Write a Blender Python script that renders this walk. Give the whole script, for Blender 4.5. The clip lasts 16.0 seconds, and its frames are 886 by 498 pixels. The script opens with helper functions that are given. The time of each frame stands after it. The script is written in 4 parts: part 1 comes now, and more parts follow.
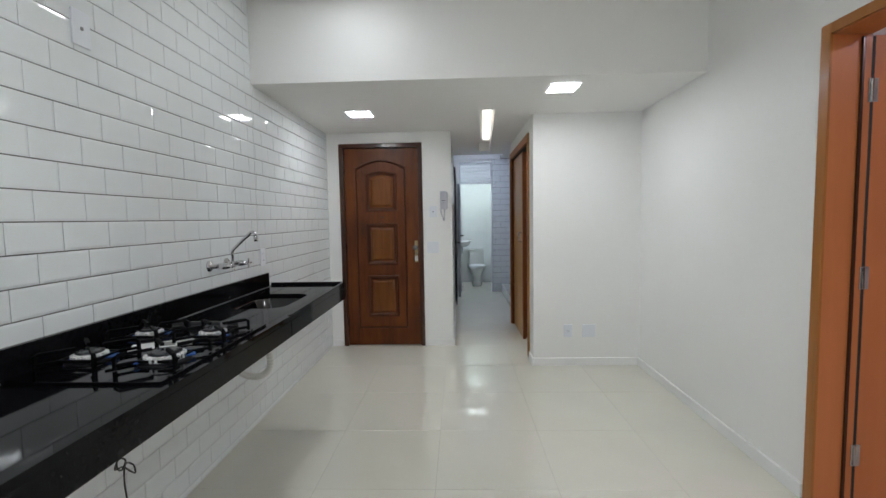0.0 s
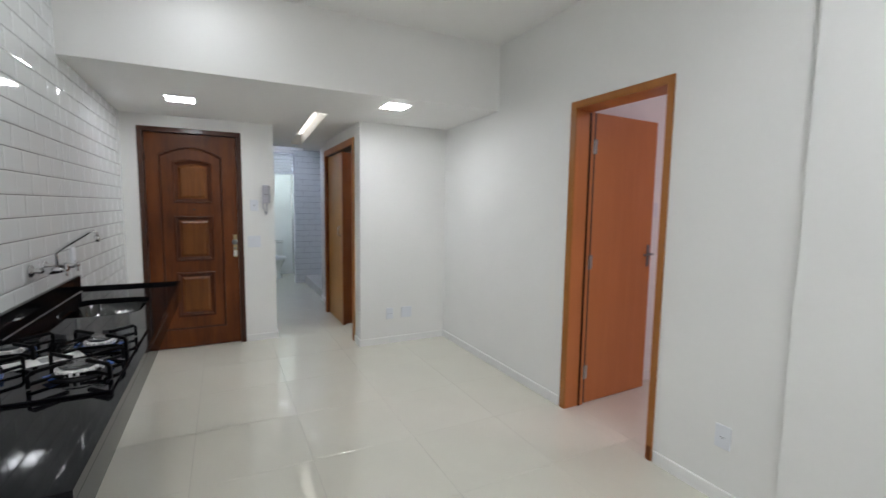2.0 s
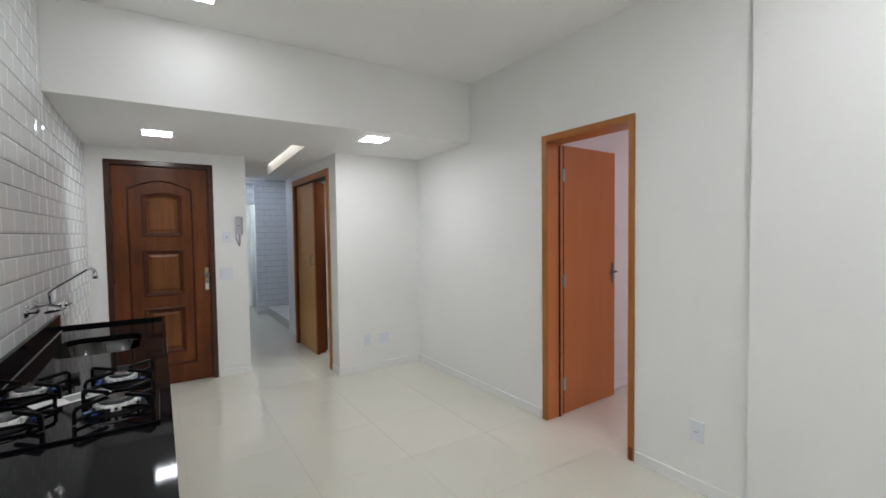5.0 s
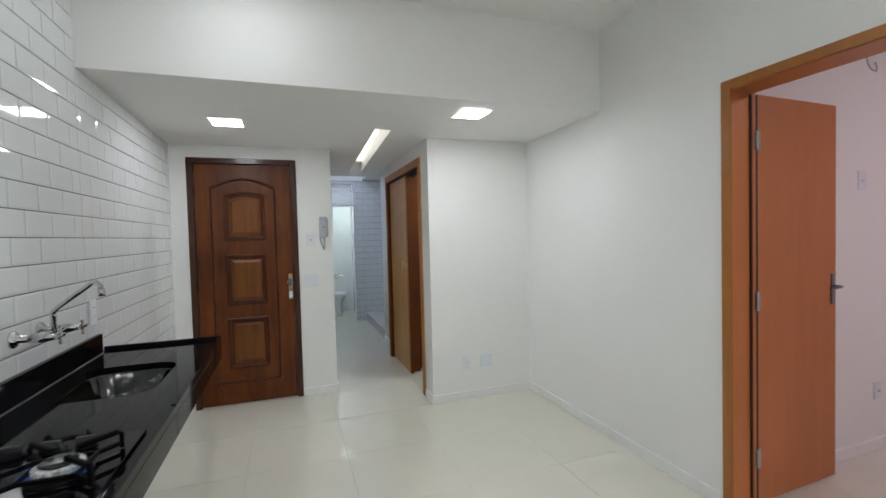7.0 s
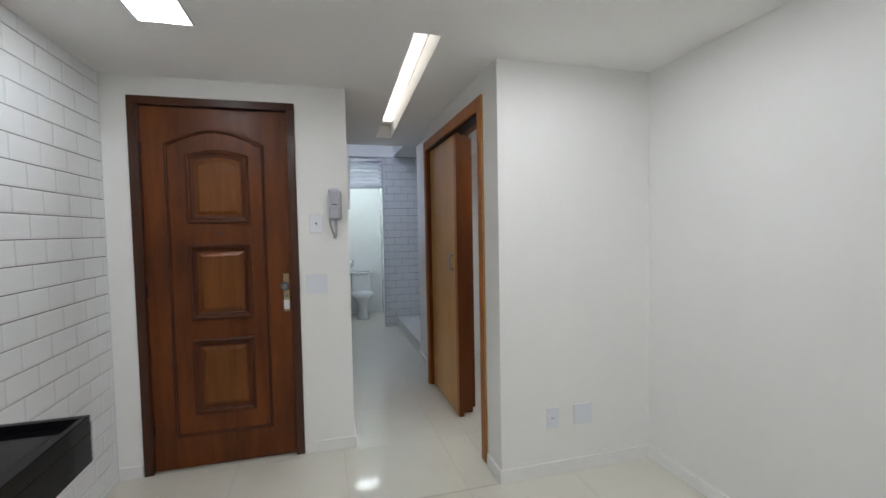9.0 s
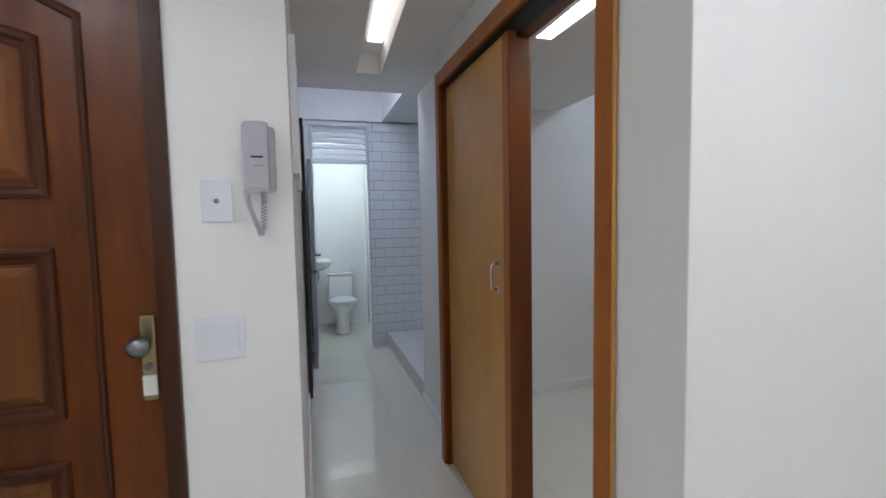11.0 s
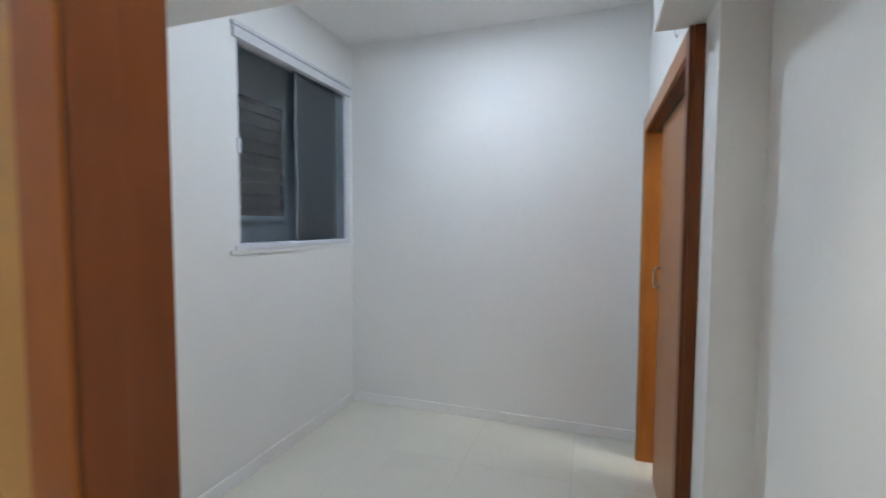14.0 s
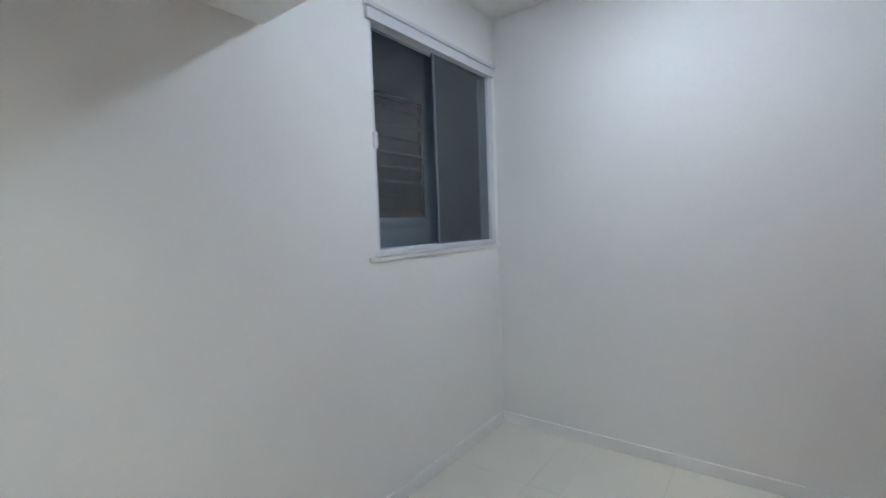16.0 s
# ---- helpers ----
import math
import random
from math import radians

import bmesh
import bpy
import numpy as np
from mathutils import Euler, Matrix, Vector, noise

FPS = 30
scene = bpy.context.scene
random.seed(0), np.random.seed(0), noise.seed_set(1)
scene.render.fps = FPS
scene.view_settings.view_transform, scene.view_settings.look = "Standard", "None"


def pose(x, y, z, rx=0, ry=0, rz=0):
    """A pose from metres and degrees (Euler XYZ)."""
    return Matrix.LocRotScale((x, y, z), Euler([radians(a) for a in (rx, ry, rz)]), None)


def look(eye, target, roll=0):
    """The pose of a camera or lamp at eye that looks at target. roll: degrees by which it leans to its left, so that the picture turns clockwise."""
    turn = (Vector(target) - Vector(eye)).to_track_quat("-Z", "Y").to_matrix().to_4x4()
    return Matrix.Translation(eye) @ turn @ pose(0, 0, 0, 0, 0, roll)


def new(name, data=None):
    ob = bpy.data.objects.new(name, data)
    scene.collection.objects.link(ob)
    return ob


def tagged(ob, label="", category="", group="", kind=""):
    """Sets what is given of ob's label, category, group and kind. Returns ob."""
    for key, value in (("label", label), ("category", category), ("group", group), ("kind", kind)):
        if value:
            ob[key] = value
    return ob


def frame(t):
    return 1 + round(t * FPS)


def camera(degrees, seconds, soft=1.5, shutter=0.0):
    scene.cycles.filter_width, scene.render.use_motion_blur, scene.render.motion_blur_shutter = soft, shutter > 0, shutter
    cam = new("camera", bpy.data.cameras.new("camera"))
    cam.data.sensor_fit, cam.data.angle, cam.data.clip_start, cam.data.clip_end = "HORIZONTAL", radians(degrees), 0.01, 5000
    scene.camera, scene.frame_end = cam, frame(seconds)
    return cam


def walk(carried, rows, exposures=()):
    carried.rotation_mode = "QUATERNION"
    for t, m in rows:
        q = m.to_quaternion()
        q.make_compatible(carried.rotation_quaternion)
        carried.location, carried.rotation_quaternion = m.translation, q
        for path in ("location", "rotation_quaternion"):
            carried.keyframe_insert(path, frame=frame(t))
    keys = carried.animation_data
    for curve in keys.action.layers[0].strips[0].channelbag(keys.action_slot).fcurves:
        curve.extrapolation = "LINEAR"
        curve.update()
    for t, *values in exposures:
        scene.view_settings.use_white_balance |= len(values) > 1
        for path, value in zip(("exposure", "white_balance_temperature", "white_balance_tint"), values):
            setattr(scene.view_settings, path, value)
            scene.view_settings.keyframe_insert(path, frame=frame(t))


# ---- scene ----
cam = camera(90.6, 16.0, shutter=0.4)
PATH = [
    (0, (0.333, 0.885, 1.35), (0.262, 2.879, 1.21), -1.0),
    (0.5, (0.14, 0.875, 1.381), (0.289, 2.864, 1.239), -0.7),
    (1, (-0.044, 0.801, 1.417), (0.481, 2.723, 1.241), -0.2),
    (1.5, (-0.145, 0.678, 1.412), (0.537, 2.548, 1.223), 0.3),
    (2, (-0.216, 0.56, 1.439), (0.677, 2.339, 1.244), 0.8),
    (2.5, (-0.405, 0.504, 1.48), (0.741, 2.132, 1.287), -0.1),
    (3, (-0.567, 0.443, 1.467), (0.659, 2.015, 1.311), -0.3),
    (5.5, (-0.451, 0.627, 1.448), (0.502, 2.385, 1.405), -0.7),
    (6, (-0.291, 0.79, 1.464), (0.419, 2.659, 1.421), -0.8),
    (6.5, (-0.197, 1.046, 1.443), (0.467, 2.932, 1.392), -1.1),
    (7, (-0.117, 1.306, 1.433), (0.546, 3.192, 1.369), -1.5),
    (7.5, (-0.046, 1.589, 1.408), (0.598, 3.482, 1.35), -1.7),
    (8, (0.043, 1.933, 1.42), (0.596, 3.853, 1.33), -1.3),
    (8.5, (0.075, 2.297, 1.38), (0.606, 4.223, 1.293), -1.1),
    (11, (0.301, 4.159, 1.36), (0.893, 6.065, 1.224), -1.1),
    (11.5, (0.355, 4.467, 1.355), (1.135, 6.304, 1.217), -0.5),
    (12, (0.438, 4.748, 1.349), (1.545, 6.409, 1.224), 0.0),
    (12.5, (0.497, 4.967, 1.351), (1.991, 6.292, 1.236), -0.6),
    (13, (0.574, 5.097, 1.35), (2.212, 6.239, 1.237), -0.2),
    (13.5, (0.697, 5.205, 1.362), (2.407, 6.237, 1.255), 0.1),
    (14, (0.835, 5.331, 1.392), (2.725, 5.978, 1.284), 0.2),
    (14.5, (0.97, 5.432, 1.399), (2.922, 5.852, 1.285), -2.4),
    (15, (1.083, 5.49, 1.416), (2.964, 6.162, 1.32), -2.5),
    (15.5, (1.185, 5.525, 1.402), (2.913, 6.526, 1.297), -1.9),
    (16, (1.194, 5.613, 1.398), (2.795, 6.806, 1.287), -2.1),
]
walk(cam, [(t, look(eye, target, roll)) for t, eye, target, roll in PATH],
     exposures=[(0, 0.03, 6420, 11), (3, 0.05, 6480, 13), (5, 0.04, 6540, 13), (7, 0.04, 6470, 10), (8, 0.0, 6500, 12), (10.6, 0.04, 6400, 14), (11, 0.14, 6330, 15), (11.5, 0.15, 6330, 14), (12.1, 0.53, 6400, 15), (13, 0.70, 6380, 14), (13.6, 0.82, 6400, 13), (14, 0.76, 6400, 12), (14.5, 0.69, 6300, 10), (15.2, 0.74, 6330, 12), (16, 0.62, 6340, 12)])

# ---------------- world and light ----------------
world = bpy.data.worlds.new("night")
scene.world = world
world.use_nodes = True
world.node_tree.nodes["Background"].inputs[0].default_value = (0.05, 0.06, 0.09, 1)
world.node_tree.nodes["Background"].inputs[1].default_value = 0.15

PANEL_WARM = 87.0      # square panels of the living room, all out of view
SLOT_GLOW = 1.6       # recessed strip over the hall
SERVICE_GLOW = 70.0    # added cool panel, out of view, that brightens the service area
BATH_GLOW = 20.0
BED_GLOW = 84.0
BEDSLOT_GLOW = 52.0   # strip in the small bedroom's dropped ceiling
CLOSET_GLOW = 18.0        # cool panel of the small bedroom
ROSE_GLOW = 190.0       # added panel, out of view, in the bedroom beside the living room


# ---------------- materials ----------------
def nodes_of(name):
    m = bpy.data.materials.new(name)
    m.use_nodes = True
    nt = m.node_tree
    return m, nt, nt.nodes["Principled BSDF"]


def mat(name, col, rough=0.5, metal=0.0, vary=0.06, scale=6.0, fine=120.0, bump=0.0, bump_scale=200.0, coat=0.0,
        island=0.0, stretch=None, rough_vary=0.08, ior=1.5, spec=0.5, per_object=0.0):
    """A plain surface with variation at two scales, a little relief and uneven gloss."""
    m, nt, p = nodes_of(name)
    n, l = nt.nodes, nt.links
    tc = n.new("ShaderNodeTexCoord")
    src = tc.outputs["Object"]
    if stretch:
        mp = n.new("ShaderNodeMapping")
        mp.inputs["Scale"].default_value = stretch
        l.new(src, mp.inputs["Vector"])
        src = mp.outputs[0]
    big, small = n.new("ShaderNodeTexNoise"), n.new("ShaderNodeTexNoise")
    big.inputs["Scale"].default_value, small.inputs["Scale"].default_value = scale, fine
    big.inputs["Detail"].default_value, small.inputs["Detail"].default_value = 4, 3
    l.new(src, big.inputs["Vector"])
    l.new(src, small.inputs["Vector"])
    mix = n.new("ShaderNodeMath")
    mix.operation = "MULTIPLY_ADD"
    mix.inputs[1].default_value = 0.35
    l.new(small.outputs[0], mix.inputs[0])
    l.new(big.outputs[0], mix.inputs[2])
    last = mix.outputs[0]
    if island or per_object:
        if island:
            g = n.new("ShaderNodeNewGeometry")
            rnd, amount = g.outputs["Random Per Island"], island
        else:
            g = n.new("ShaderNodeObjectInfo")
            rnd, amount = g.outputs["Random"], per_object
        add = n.new("ShaderNodeMath")
        add.operation = "MULTIPLY_ADD"
        add.inputs[1].default_value = amount
        l.new(rnd, add.inputs[0])
        l.new(last, add.inputs[2])
        last = add.outputs[0]
    ramp = n.new("ShaderNodeMapRange")
    ramp.inputs["From Min"].default_value, ramp.inputs["From Max"].default_value = 0.35, 1.0
    ramp.inputs["To Min"].default_value, ramp.inputs["To Max"].default_value = 1 - vary, 1 + vary
    l.new(last, ramp.inputs["Value"])
    mul = n.new("ShaderNodeVectorMath")
    mul.operation = "SCALE"
    mul.inputs[0].default_value = col
    l.new(ramp.outputs[0], mul.inputs["Scale"])
    l.new(mul.outputs[0], p.inputs["Base Color"])
    rr = n.new("ShaderNodeMapRange")
    rr.inputs["From Min"].default_value, rr.inputs["From Max"].default_value = 0.3, 0.7
    rr.inputs["To Min"].default_value, rr.inputs["To Max"].default_value = max(0.02, rough * (1 - rough_vary)), min(1, rough * (1 + rough_vary))
    l.new(big.outputs[0], rr.inputs["Value"])
    l.new(rr.outputs[0], p.inputs["Roughness"])
    p.inputs["Metallic"].default_value = metal
    p.inputs["IOR"].default_value = ior
    p.inputs["Specular IOR Level"].default_value = spec
    p.inputs["Coat Weight"].default_value = coat
    p.inputs["Coat Roughness"].default_value = 0.08
    if bump:
        b, bn = n.new("ShaderNodeBump"), n.new("ShaderNodeTexNoise")
        bn.inputs["Scale"].default_value = bump_scale
        bn.inputs["Detail"].default_value = 5
        l.new(src, bn.inputs["Vector"])
        l.new(bn.outputs[0], b.inputs["Height"])
        b.inputs["Strength"].default_value, b.inputs["Distance"].default_value = bump, 0.002
        l.new(b.outputs[0], p.inputs["Normal"])
    return m


def wood(name, dark, light, rough=0.35, grain=(30, 30, 1.4), coat=0.15, contrast=1.0):
    """Straight-grained wood, the grain along the object's z axis."""
    m, nt, p = nodes_of(name)
    n, l = nt.nodes, nt.links
    tc, mp = n.new("ShaderNodeTexCoord"), n.new("ShaderNodeMapping")
    mp.inputs["Scale"].default_value = grain
    l.new(tc.outputs["Object"], mp.inputs["Vector"])
    a, b, c = (n.new("ShaderNodeTexNoise") for _ in range(3))
    a.inputs["Scale"].default_value, a.inputs["Detail"].default_value, a.inputs["Distortion"].default_value = 1.0, 6, 0.6
    b.inputs["Scale"].default_value, b.inputs["Detail"].default_value = 7.0, 4
    l.new(mp.outputs[0], a.inputs["Vector"])
    l.new(mp.outputs[0], b.inputs["Vector"])
    c.inputs["Scale"].default_value, c.inputs["Detail"].default_value = 2.2, 3
    l.new(tc.outputs["Object"], c.inputs["Vector"])
    s1, s2 = n.new("ShaderNodeMath"), n.new("ShaderNodeMath")
    s1.operation = s2.operation = "MULTIPLY_ADD"
    s1.inputs[1].default_value, s2.inputs[1].default_value = 0.3, 0.55
    l.new(b.outputs[0], s1.inputs[0])
    l.new(a.outputs[0], s1.inputs[2])
    l.new(c.outputs[0], s2.inputs[0])
    l.new(s1.outputs[0], s2.inputs[2])
    r = n.new("ShaderNodeMapRange")
    r.inputs["From Min"].default_value, r.inputs["From Max"].default_value = 0.93 - 0.35 / contrast, 0.93 + 0.35 / contrast
    l.new(s2.outputs[0], r.inputs["Value"])
    mix = n.new("ShaderNodeMix")
    mix.data_type = "RGBA"
    mix.inputs["A"].default_value, mix.inputs["B"].default_value = (*dark, 1), (*light, 1)
    l.new(r.outputs[0], mix.inputs["Factor"])
    l.new(mix.outputs["Result"], p.inputs["Base Color"])
    p.inputs["Roughness"].default_value = rough
    p.inputs["Coat Weight"].default_value = coat
    p.inputs["Coat Roughness"].default_value = 0.15
    p.inputs["Specular IOR Level"].default_value = 0.28
    bu = n.new("ShaderNodeBump")
    bu.inputs["Strength"].default_value, bu.inputs["Distance"].default_value = 0.12, 0.001
    l.new(s1.outputs[0], bu.inputs["Height"])
    l.new(bu.outputs[0], p.inputs["Normal"])
    return m


def glow(name, col, strength):
    m, nt, p = nodes_of(name)
    p.inputs["Base Color"].default_value = (0.8, 0.8, 0.8, 1)
    p.inputs["Emission Color"].default_value = (*col, 1)
    p.inputs["Emission Strength"].default_value = strength
    return m


def glass(name, col=(0.9, 0.95, 0.95), rough=0.0):
    m, nt, p = nodes_of(name)
    p.inputs["Base Color"].default_value = (*col, 1)
    p.inputs["Transmission Weight"].default_value = 1.0
    p.inputs["Roughness"].default_value = rough
    p.inputs["IOR"].default_value = 1.45
    return m


PAINT = mat("wall_paint", (0.86, 0.855, 0.835), 0.55, vary=0.025, scale=1.5, fine=40, bump=0.03, bump_scale=60)
CEIL = mat("ceiling_paint", (0.90, 0.895, 0.875), 0.65, vary=0.02, scale=1.2, fine=40, bump=0.1, bump_scale=80)
SKIRT = mat("skirting_paint", (0.87, 0.865, 0.85), 0.35, vary=0.02)
PORCELAIN = mat("porcelain_floor", (0.71, 0.69, 0.60), 0.062, vary=0.03, scale=3, fine=60, spec=0.9, per_object=0.10, rough_vary=0.25)
GROUT = mat("grey_grout", (0.12, 0.12, 0.118), 0.8, vary=0.15, fine=300)
FLOORGROUT = mat("floor_grout", (0.44, 0.42, 0.36), 0.4, vary=0.15, fine=300)
TILE = mat("white_glazed_tile", (0.835, 0.86, 0.865), 0.045, vary=0.02, scale=8, per_object=0.15, bump=0.05, bump_scale=25, coat=0.3)
TILEREST = mat("white_glazed_tile_rest", (0.835, 0.86, 0.865), 0.045, vary=0.02, scale=8, island=0.15, bump=0.05, bump_scale=25, coat=0.3)
GRANITE = mat("black_granite", (0.006, 0.006, 0.007), 0.05, vary=0.5, scale=60, fine=420, rough_vary=0.3, spec=0.09)
HOBGLASS = mat("black_glass", (0.004, 0.004, 0.005), 0.05, vary=0.1, spec=0.15)
IRON = mat("black_enamel", (0.007, 0.007, 0.008), 0.4, vary=0.2, bump=0.15, bump_scale=300, spec=0.12)
STEEL = mat("brushed_steel", (0.50, 0.50, 0.49), 0.17, 1.0, vary=0.05, stretch=(1, 30, 30), scale=4)
CHROME = mat("chrome", (0.58, 0.58, 0.59), 0.07, 1.0, vary=0.02)
BLUEFILM = mat("blue_film", (0.010, 0.075, 0.32), 0.35, vary=0.2)
PAPER = mat("paper", (0.75, 0.75, 0.73), 0.7, vary=0.05)
GREYINK = mat("grey_ink", (0.3, 0.3, 0.3), 0.7)
BRASS = mat("aged_brass", (0.42, 0.34, 0.19), 0.3, 1.0, vary=0.15, scale=40)
NICKEL = mat("satin_nickel", (0.22, 0.225, 0.235), 0.3, 1.0, vary=0.05)
PLASTIC = mat("white_plastic", (0.78, 0.80, 0.84), 0.35, vary=0.015)
GREYPLASTIC = mat("grey_white_plastic", (0.47, 0.47, 0.52), 0.4, vary=0.02)
CAULK = mat("pale_sealant", (0.22, 0.22, 0.215), 0.6, vary=0.2)
DARK = mat("dark_slot", (0.02, 0.02, 0.02), 0.6)
BLACKCABLE = mat("black_rubber", (0.012, 0.012, 0.012), 0.5)
HOSE = mat("white_hose", (0.70, 0.69, 0.65), 0.45, vary=0.05)
DOORDARK = wood("dark_varnished_wood", (0.048, 0.0108, 0.0019), (0.195, 0.051, 0.0088), 0.4, (12, 12, 1.6), 0.03, 1.0)
MOLDING = wood("dark_molding_wood", (0.036, 0.0085, 0.002), (0.10, 0.025, 0.006), 0.42, (24, 24, 1.6), 0.02)
SINKSTEEL = mat("sink_steel", (0.065, 0.065, 0.064), 0.06, 1.0, vary=0.1, scale=14, bump=0.35, bump_scale=24, stretch=(1, 1, 0.2))
# Paler copy of the dark louvre: highlights on a few slats, put into colour.
SLAT_LIT = mat("lit_louvre_slat", (0.03, 0.033, 0.04), 0.6, vary=0.2, spec=0.2)
LOUVRE = mat("dark_louvre", (0.004, 0.005, 0.008), 0.8, vary=0.2, spec=0.1)
DOORFIELD = wood("light_panel_wood", (0.095, 0.028, 0.0055), (0.225, 0.074, 0.0145), 0.32, (24, 24, 1.6), 0.12)
FRAMEDARK = wood("dark_frame_wood", (0.030, 0.009, 0.004), (0.075, 0.022, 0.008), 0.3, (24, 24, 1.6), 0.3)
ORANGE = wood("orange_veneer", (0.48, 0.162, 0.055), (0.57, 0.205, 0.07), 0.38, (16, 16, 1.2), 0.08, 0.7)
TRIM_WOOD = wood("orange_trim", (0.32, 0.12, 0.028), (0.43, 0.17, 0.042), 0.35, (26, 26, 1.2), 0.1)
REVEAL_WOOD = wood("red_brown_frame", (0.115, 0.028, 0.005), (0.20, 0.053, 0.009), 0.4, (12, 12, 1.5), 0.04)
SLIDE_TRIM = wood("brown_orange_trim", (0.28, 0.083, 0.013), (0.45, 0.15, 0.027), 0.38, (14, 14, 2.0), 0.05)
HONEY = wood("honey_veneer", (0.46, 0.225, 0.056), (0.64, 0.345, 0.098), 0.35, (5, 5, 1.6), 0.08, 0.9)
ALU = mat("grey_aluminium", (0.30, 0.32, 0.35), 0.4, 0.6, vary=0.05)
WHITEALU = mat("white_aluminium", (0.70, 0.71, 0.74), 0.3, vary=0.02)
CERAMIC = mat("white_ceramic", (0.80, 0.81, 0.80), 0.1, vary=0.015, coat=0.4)
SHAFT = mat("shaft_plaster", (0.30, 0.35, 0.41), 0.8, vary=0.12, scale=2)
STEP = mat("pale_step", (0.66, 0.66, 0.64), 0.25, vary=0.03)
PANE = glass("window_glass")
# Right pane: greyer and rougher glass than the left one.
GREYPANE = glass("grey_rough_glass", (0.40, 0.46, 0.51), 0.15)
GREYPANE.node_tree.nodes["Principled BSDF"].inputs["Transmission Weight"].default_value = 0.96
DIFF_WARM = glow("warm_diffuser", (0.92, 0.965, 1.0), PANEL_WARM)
DIFF_LOW = glow("entrance_diffuser", (0.92, 0.965, 1.0), 48.0)
DIFF_SIDE = glow("side_diffuser", (0.92, 0.965, 1.0), 63.0)
DIFF_SLOT = glow("strip_diffuser", (1.0, 0.96, 0.86), SLOT_GLOW)
DIFF_SERVICE = glow("cool_diffuser", (0.66, 0.76, 1.0), SERVICE_GLOW)
DIFF_DIM = glow("dim_diffuser", (0.92, 0.965, 1.0), 26.0)
DIFF_BEDSLOT = glow("bedroom_strip_diffuser", (0.98, 1.0, 0.90), BEDSLOT_GLOW)
DIFF_CLOSET = glow("closet_diffuser", (1.0, 1.0, 0.92), CLOSET_GLOW)
DIFF_BATH = glow("bath_diffuser", (0.86, 1.0, 1.0), BATH_GLOW)
DIFF_BED = glow("bed_diffuser", (0.71, 0.845, 1.0), BED_GLOW)
DIFF_ROSE = glow("rose_diffuser", (1.0, 0.80, 0.90), ROSE_GLOW)


# ---------------- mesh helpers ----------------
def mesh_ob(name, bm, material, smooth=False):
    me = bpy.data.meshes.new(name)
    bmesh.ops.recalc_face_normals(bm, faces=bm.faces)
    if smooth:
        for f in bm.faces:
            f.smooth = True
    bm.to_mesh(me)
    bm.free()
    me.materials.append(material)
    return new(name, me)


def part(name, bm, material, parent, label="", smooth=False):
    ob = mesh_ob(name, bm, material, smooth)
    ob.parent = parent
    if label:
        ob["label"] = label
    return ob


def base(name, label, category, at=(0, 0, 0), rz=0.0, group="", kind=""):
    """The empty at a thing's foot that carries its parts."""
    ob = new(name)
    ob.matrix_basis = pose(*at, 0, 0, rz)
    return tagged(ob, label, category, group, kind)


def boxes(*spans, bevel=0.0, bm=None):
    """A bmesh of boxes, each given as x0, x1, y0, y1, z0, z1."""
    bm = bm or bmesh.new()
    for x0, x1, y0, y1, z0, z1 in spans:
        r = bmesh.ops.create_cube(bm, size=1)
        vs = r["verts"]
        for v in vs:
            v.co = Vector((x0 + (v.co.x + 0.5) * (x1 - x0), y0 + (v.co.y + 0.5) * (y1 - y0), z0 + (v.co.z + 0.5) * (z1 - z0)))
        if bevel:
            es = list({e for v in vs for e in v.link_edges})
            bmesh.ops.bevel(bm, geom=es, offset=bevel, segments=2, affect="EDGES", profile=0.6)
    return bm


def prism(bm, poly, z0, z1):
    lo = [bm.verts.new((x, y, z0)) for x, y in poly]
    hi = [bm.verts.new((x, y, z1)) for x, y in poly]
    k = len(poly)
    bm.faces.new(lo[::-1])
    bm.faces.new(hi)
    for i in range(k):
        bm.faces.new((lo[i], lo[(i + 1) % k], hi[(i + 1) % k], hi[i]))
    return bm


def tube(points, r, sides=10, bm=None, caps=True, radii=None):
    """A round bar along points."""
    bm = bm or bmesh.new()
    pts = [Vector(p) for p in points]
    rings = []
    up = None
    for i, p in enumerate(pts):
        d = (pts[min(i + 1, len(pts) - 1)] - pts[max(i - 1, 0)]).normalized()
        if up is None:
            up = d.orthogonal().normalized()
        up = (up - d * up.dot(d)).normalized()
        side = d.cross(up)
        rr = radii[i] if radii else r
        rings.append([bm.verts.new(p + (up * math.cos(a) + side * math.sin(a)) * rr) for a in (2 * math.pi * k / sides for k in range(sides))])
    for a, b in zip(rings, rings[1:]):
        for k in range(sides):
            bm.faces.new((a[k], a[(k + 1) % sides], b[(k + 1) % sides], b[k]))
    if caps:
        bm.faces.new(rings[0][::-1])
        bm.faces.new(rings[-1])
    return bm


def lathe(profile, sides=24, centre=(0, 0, 0), sx=1.0, sy=1.0, bm=None):
    """Turned about z: profile of (radius, height)."""
    bm = bm or bmesh.new()
    c = Vector(centre)
    rings = []
    for r, z in profile:
        rings.append([bm.verts.new(c + Vector((sx * r * math.cos(a), sy * r * math.sin(a), z))) for a in (2 * math.pi * k / sides for k in range(sides))])
    for a, b in zip(rings, rings[1:]):
        for k in range(sides):
            bm.faces.new((a[k], a[(k + 1) % sides], b[(k + 1) % sides], b[k]))
    bm.faces.new(rings[0][::-1])
    bm.faces.new(rings[-1])
    return bm


def turned(bm, m):
    bmesh.ops.transform(bm, matrix=m, verts=bm.verts)
    return bm


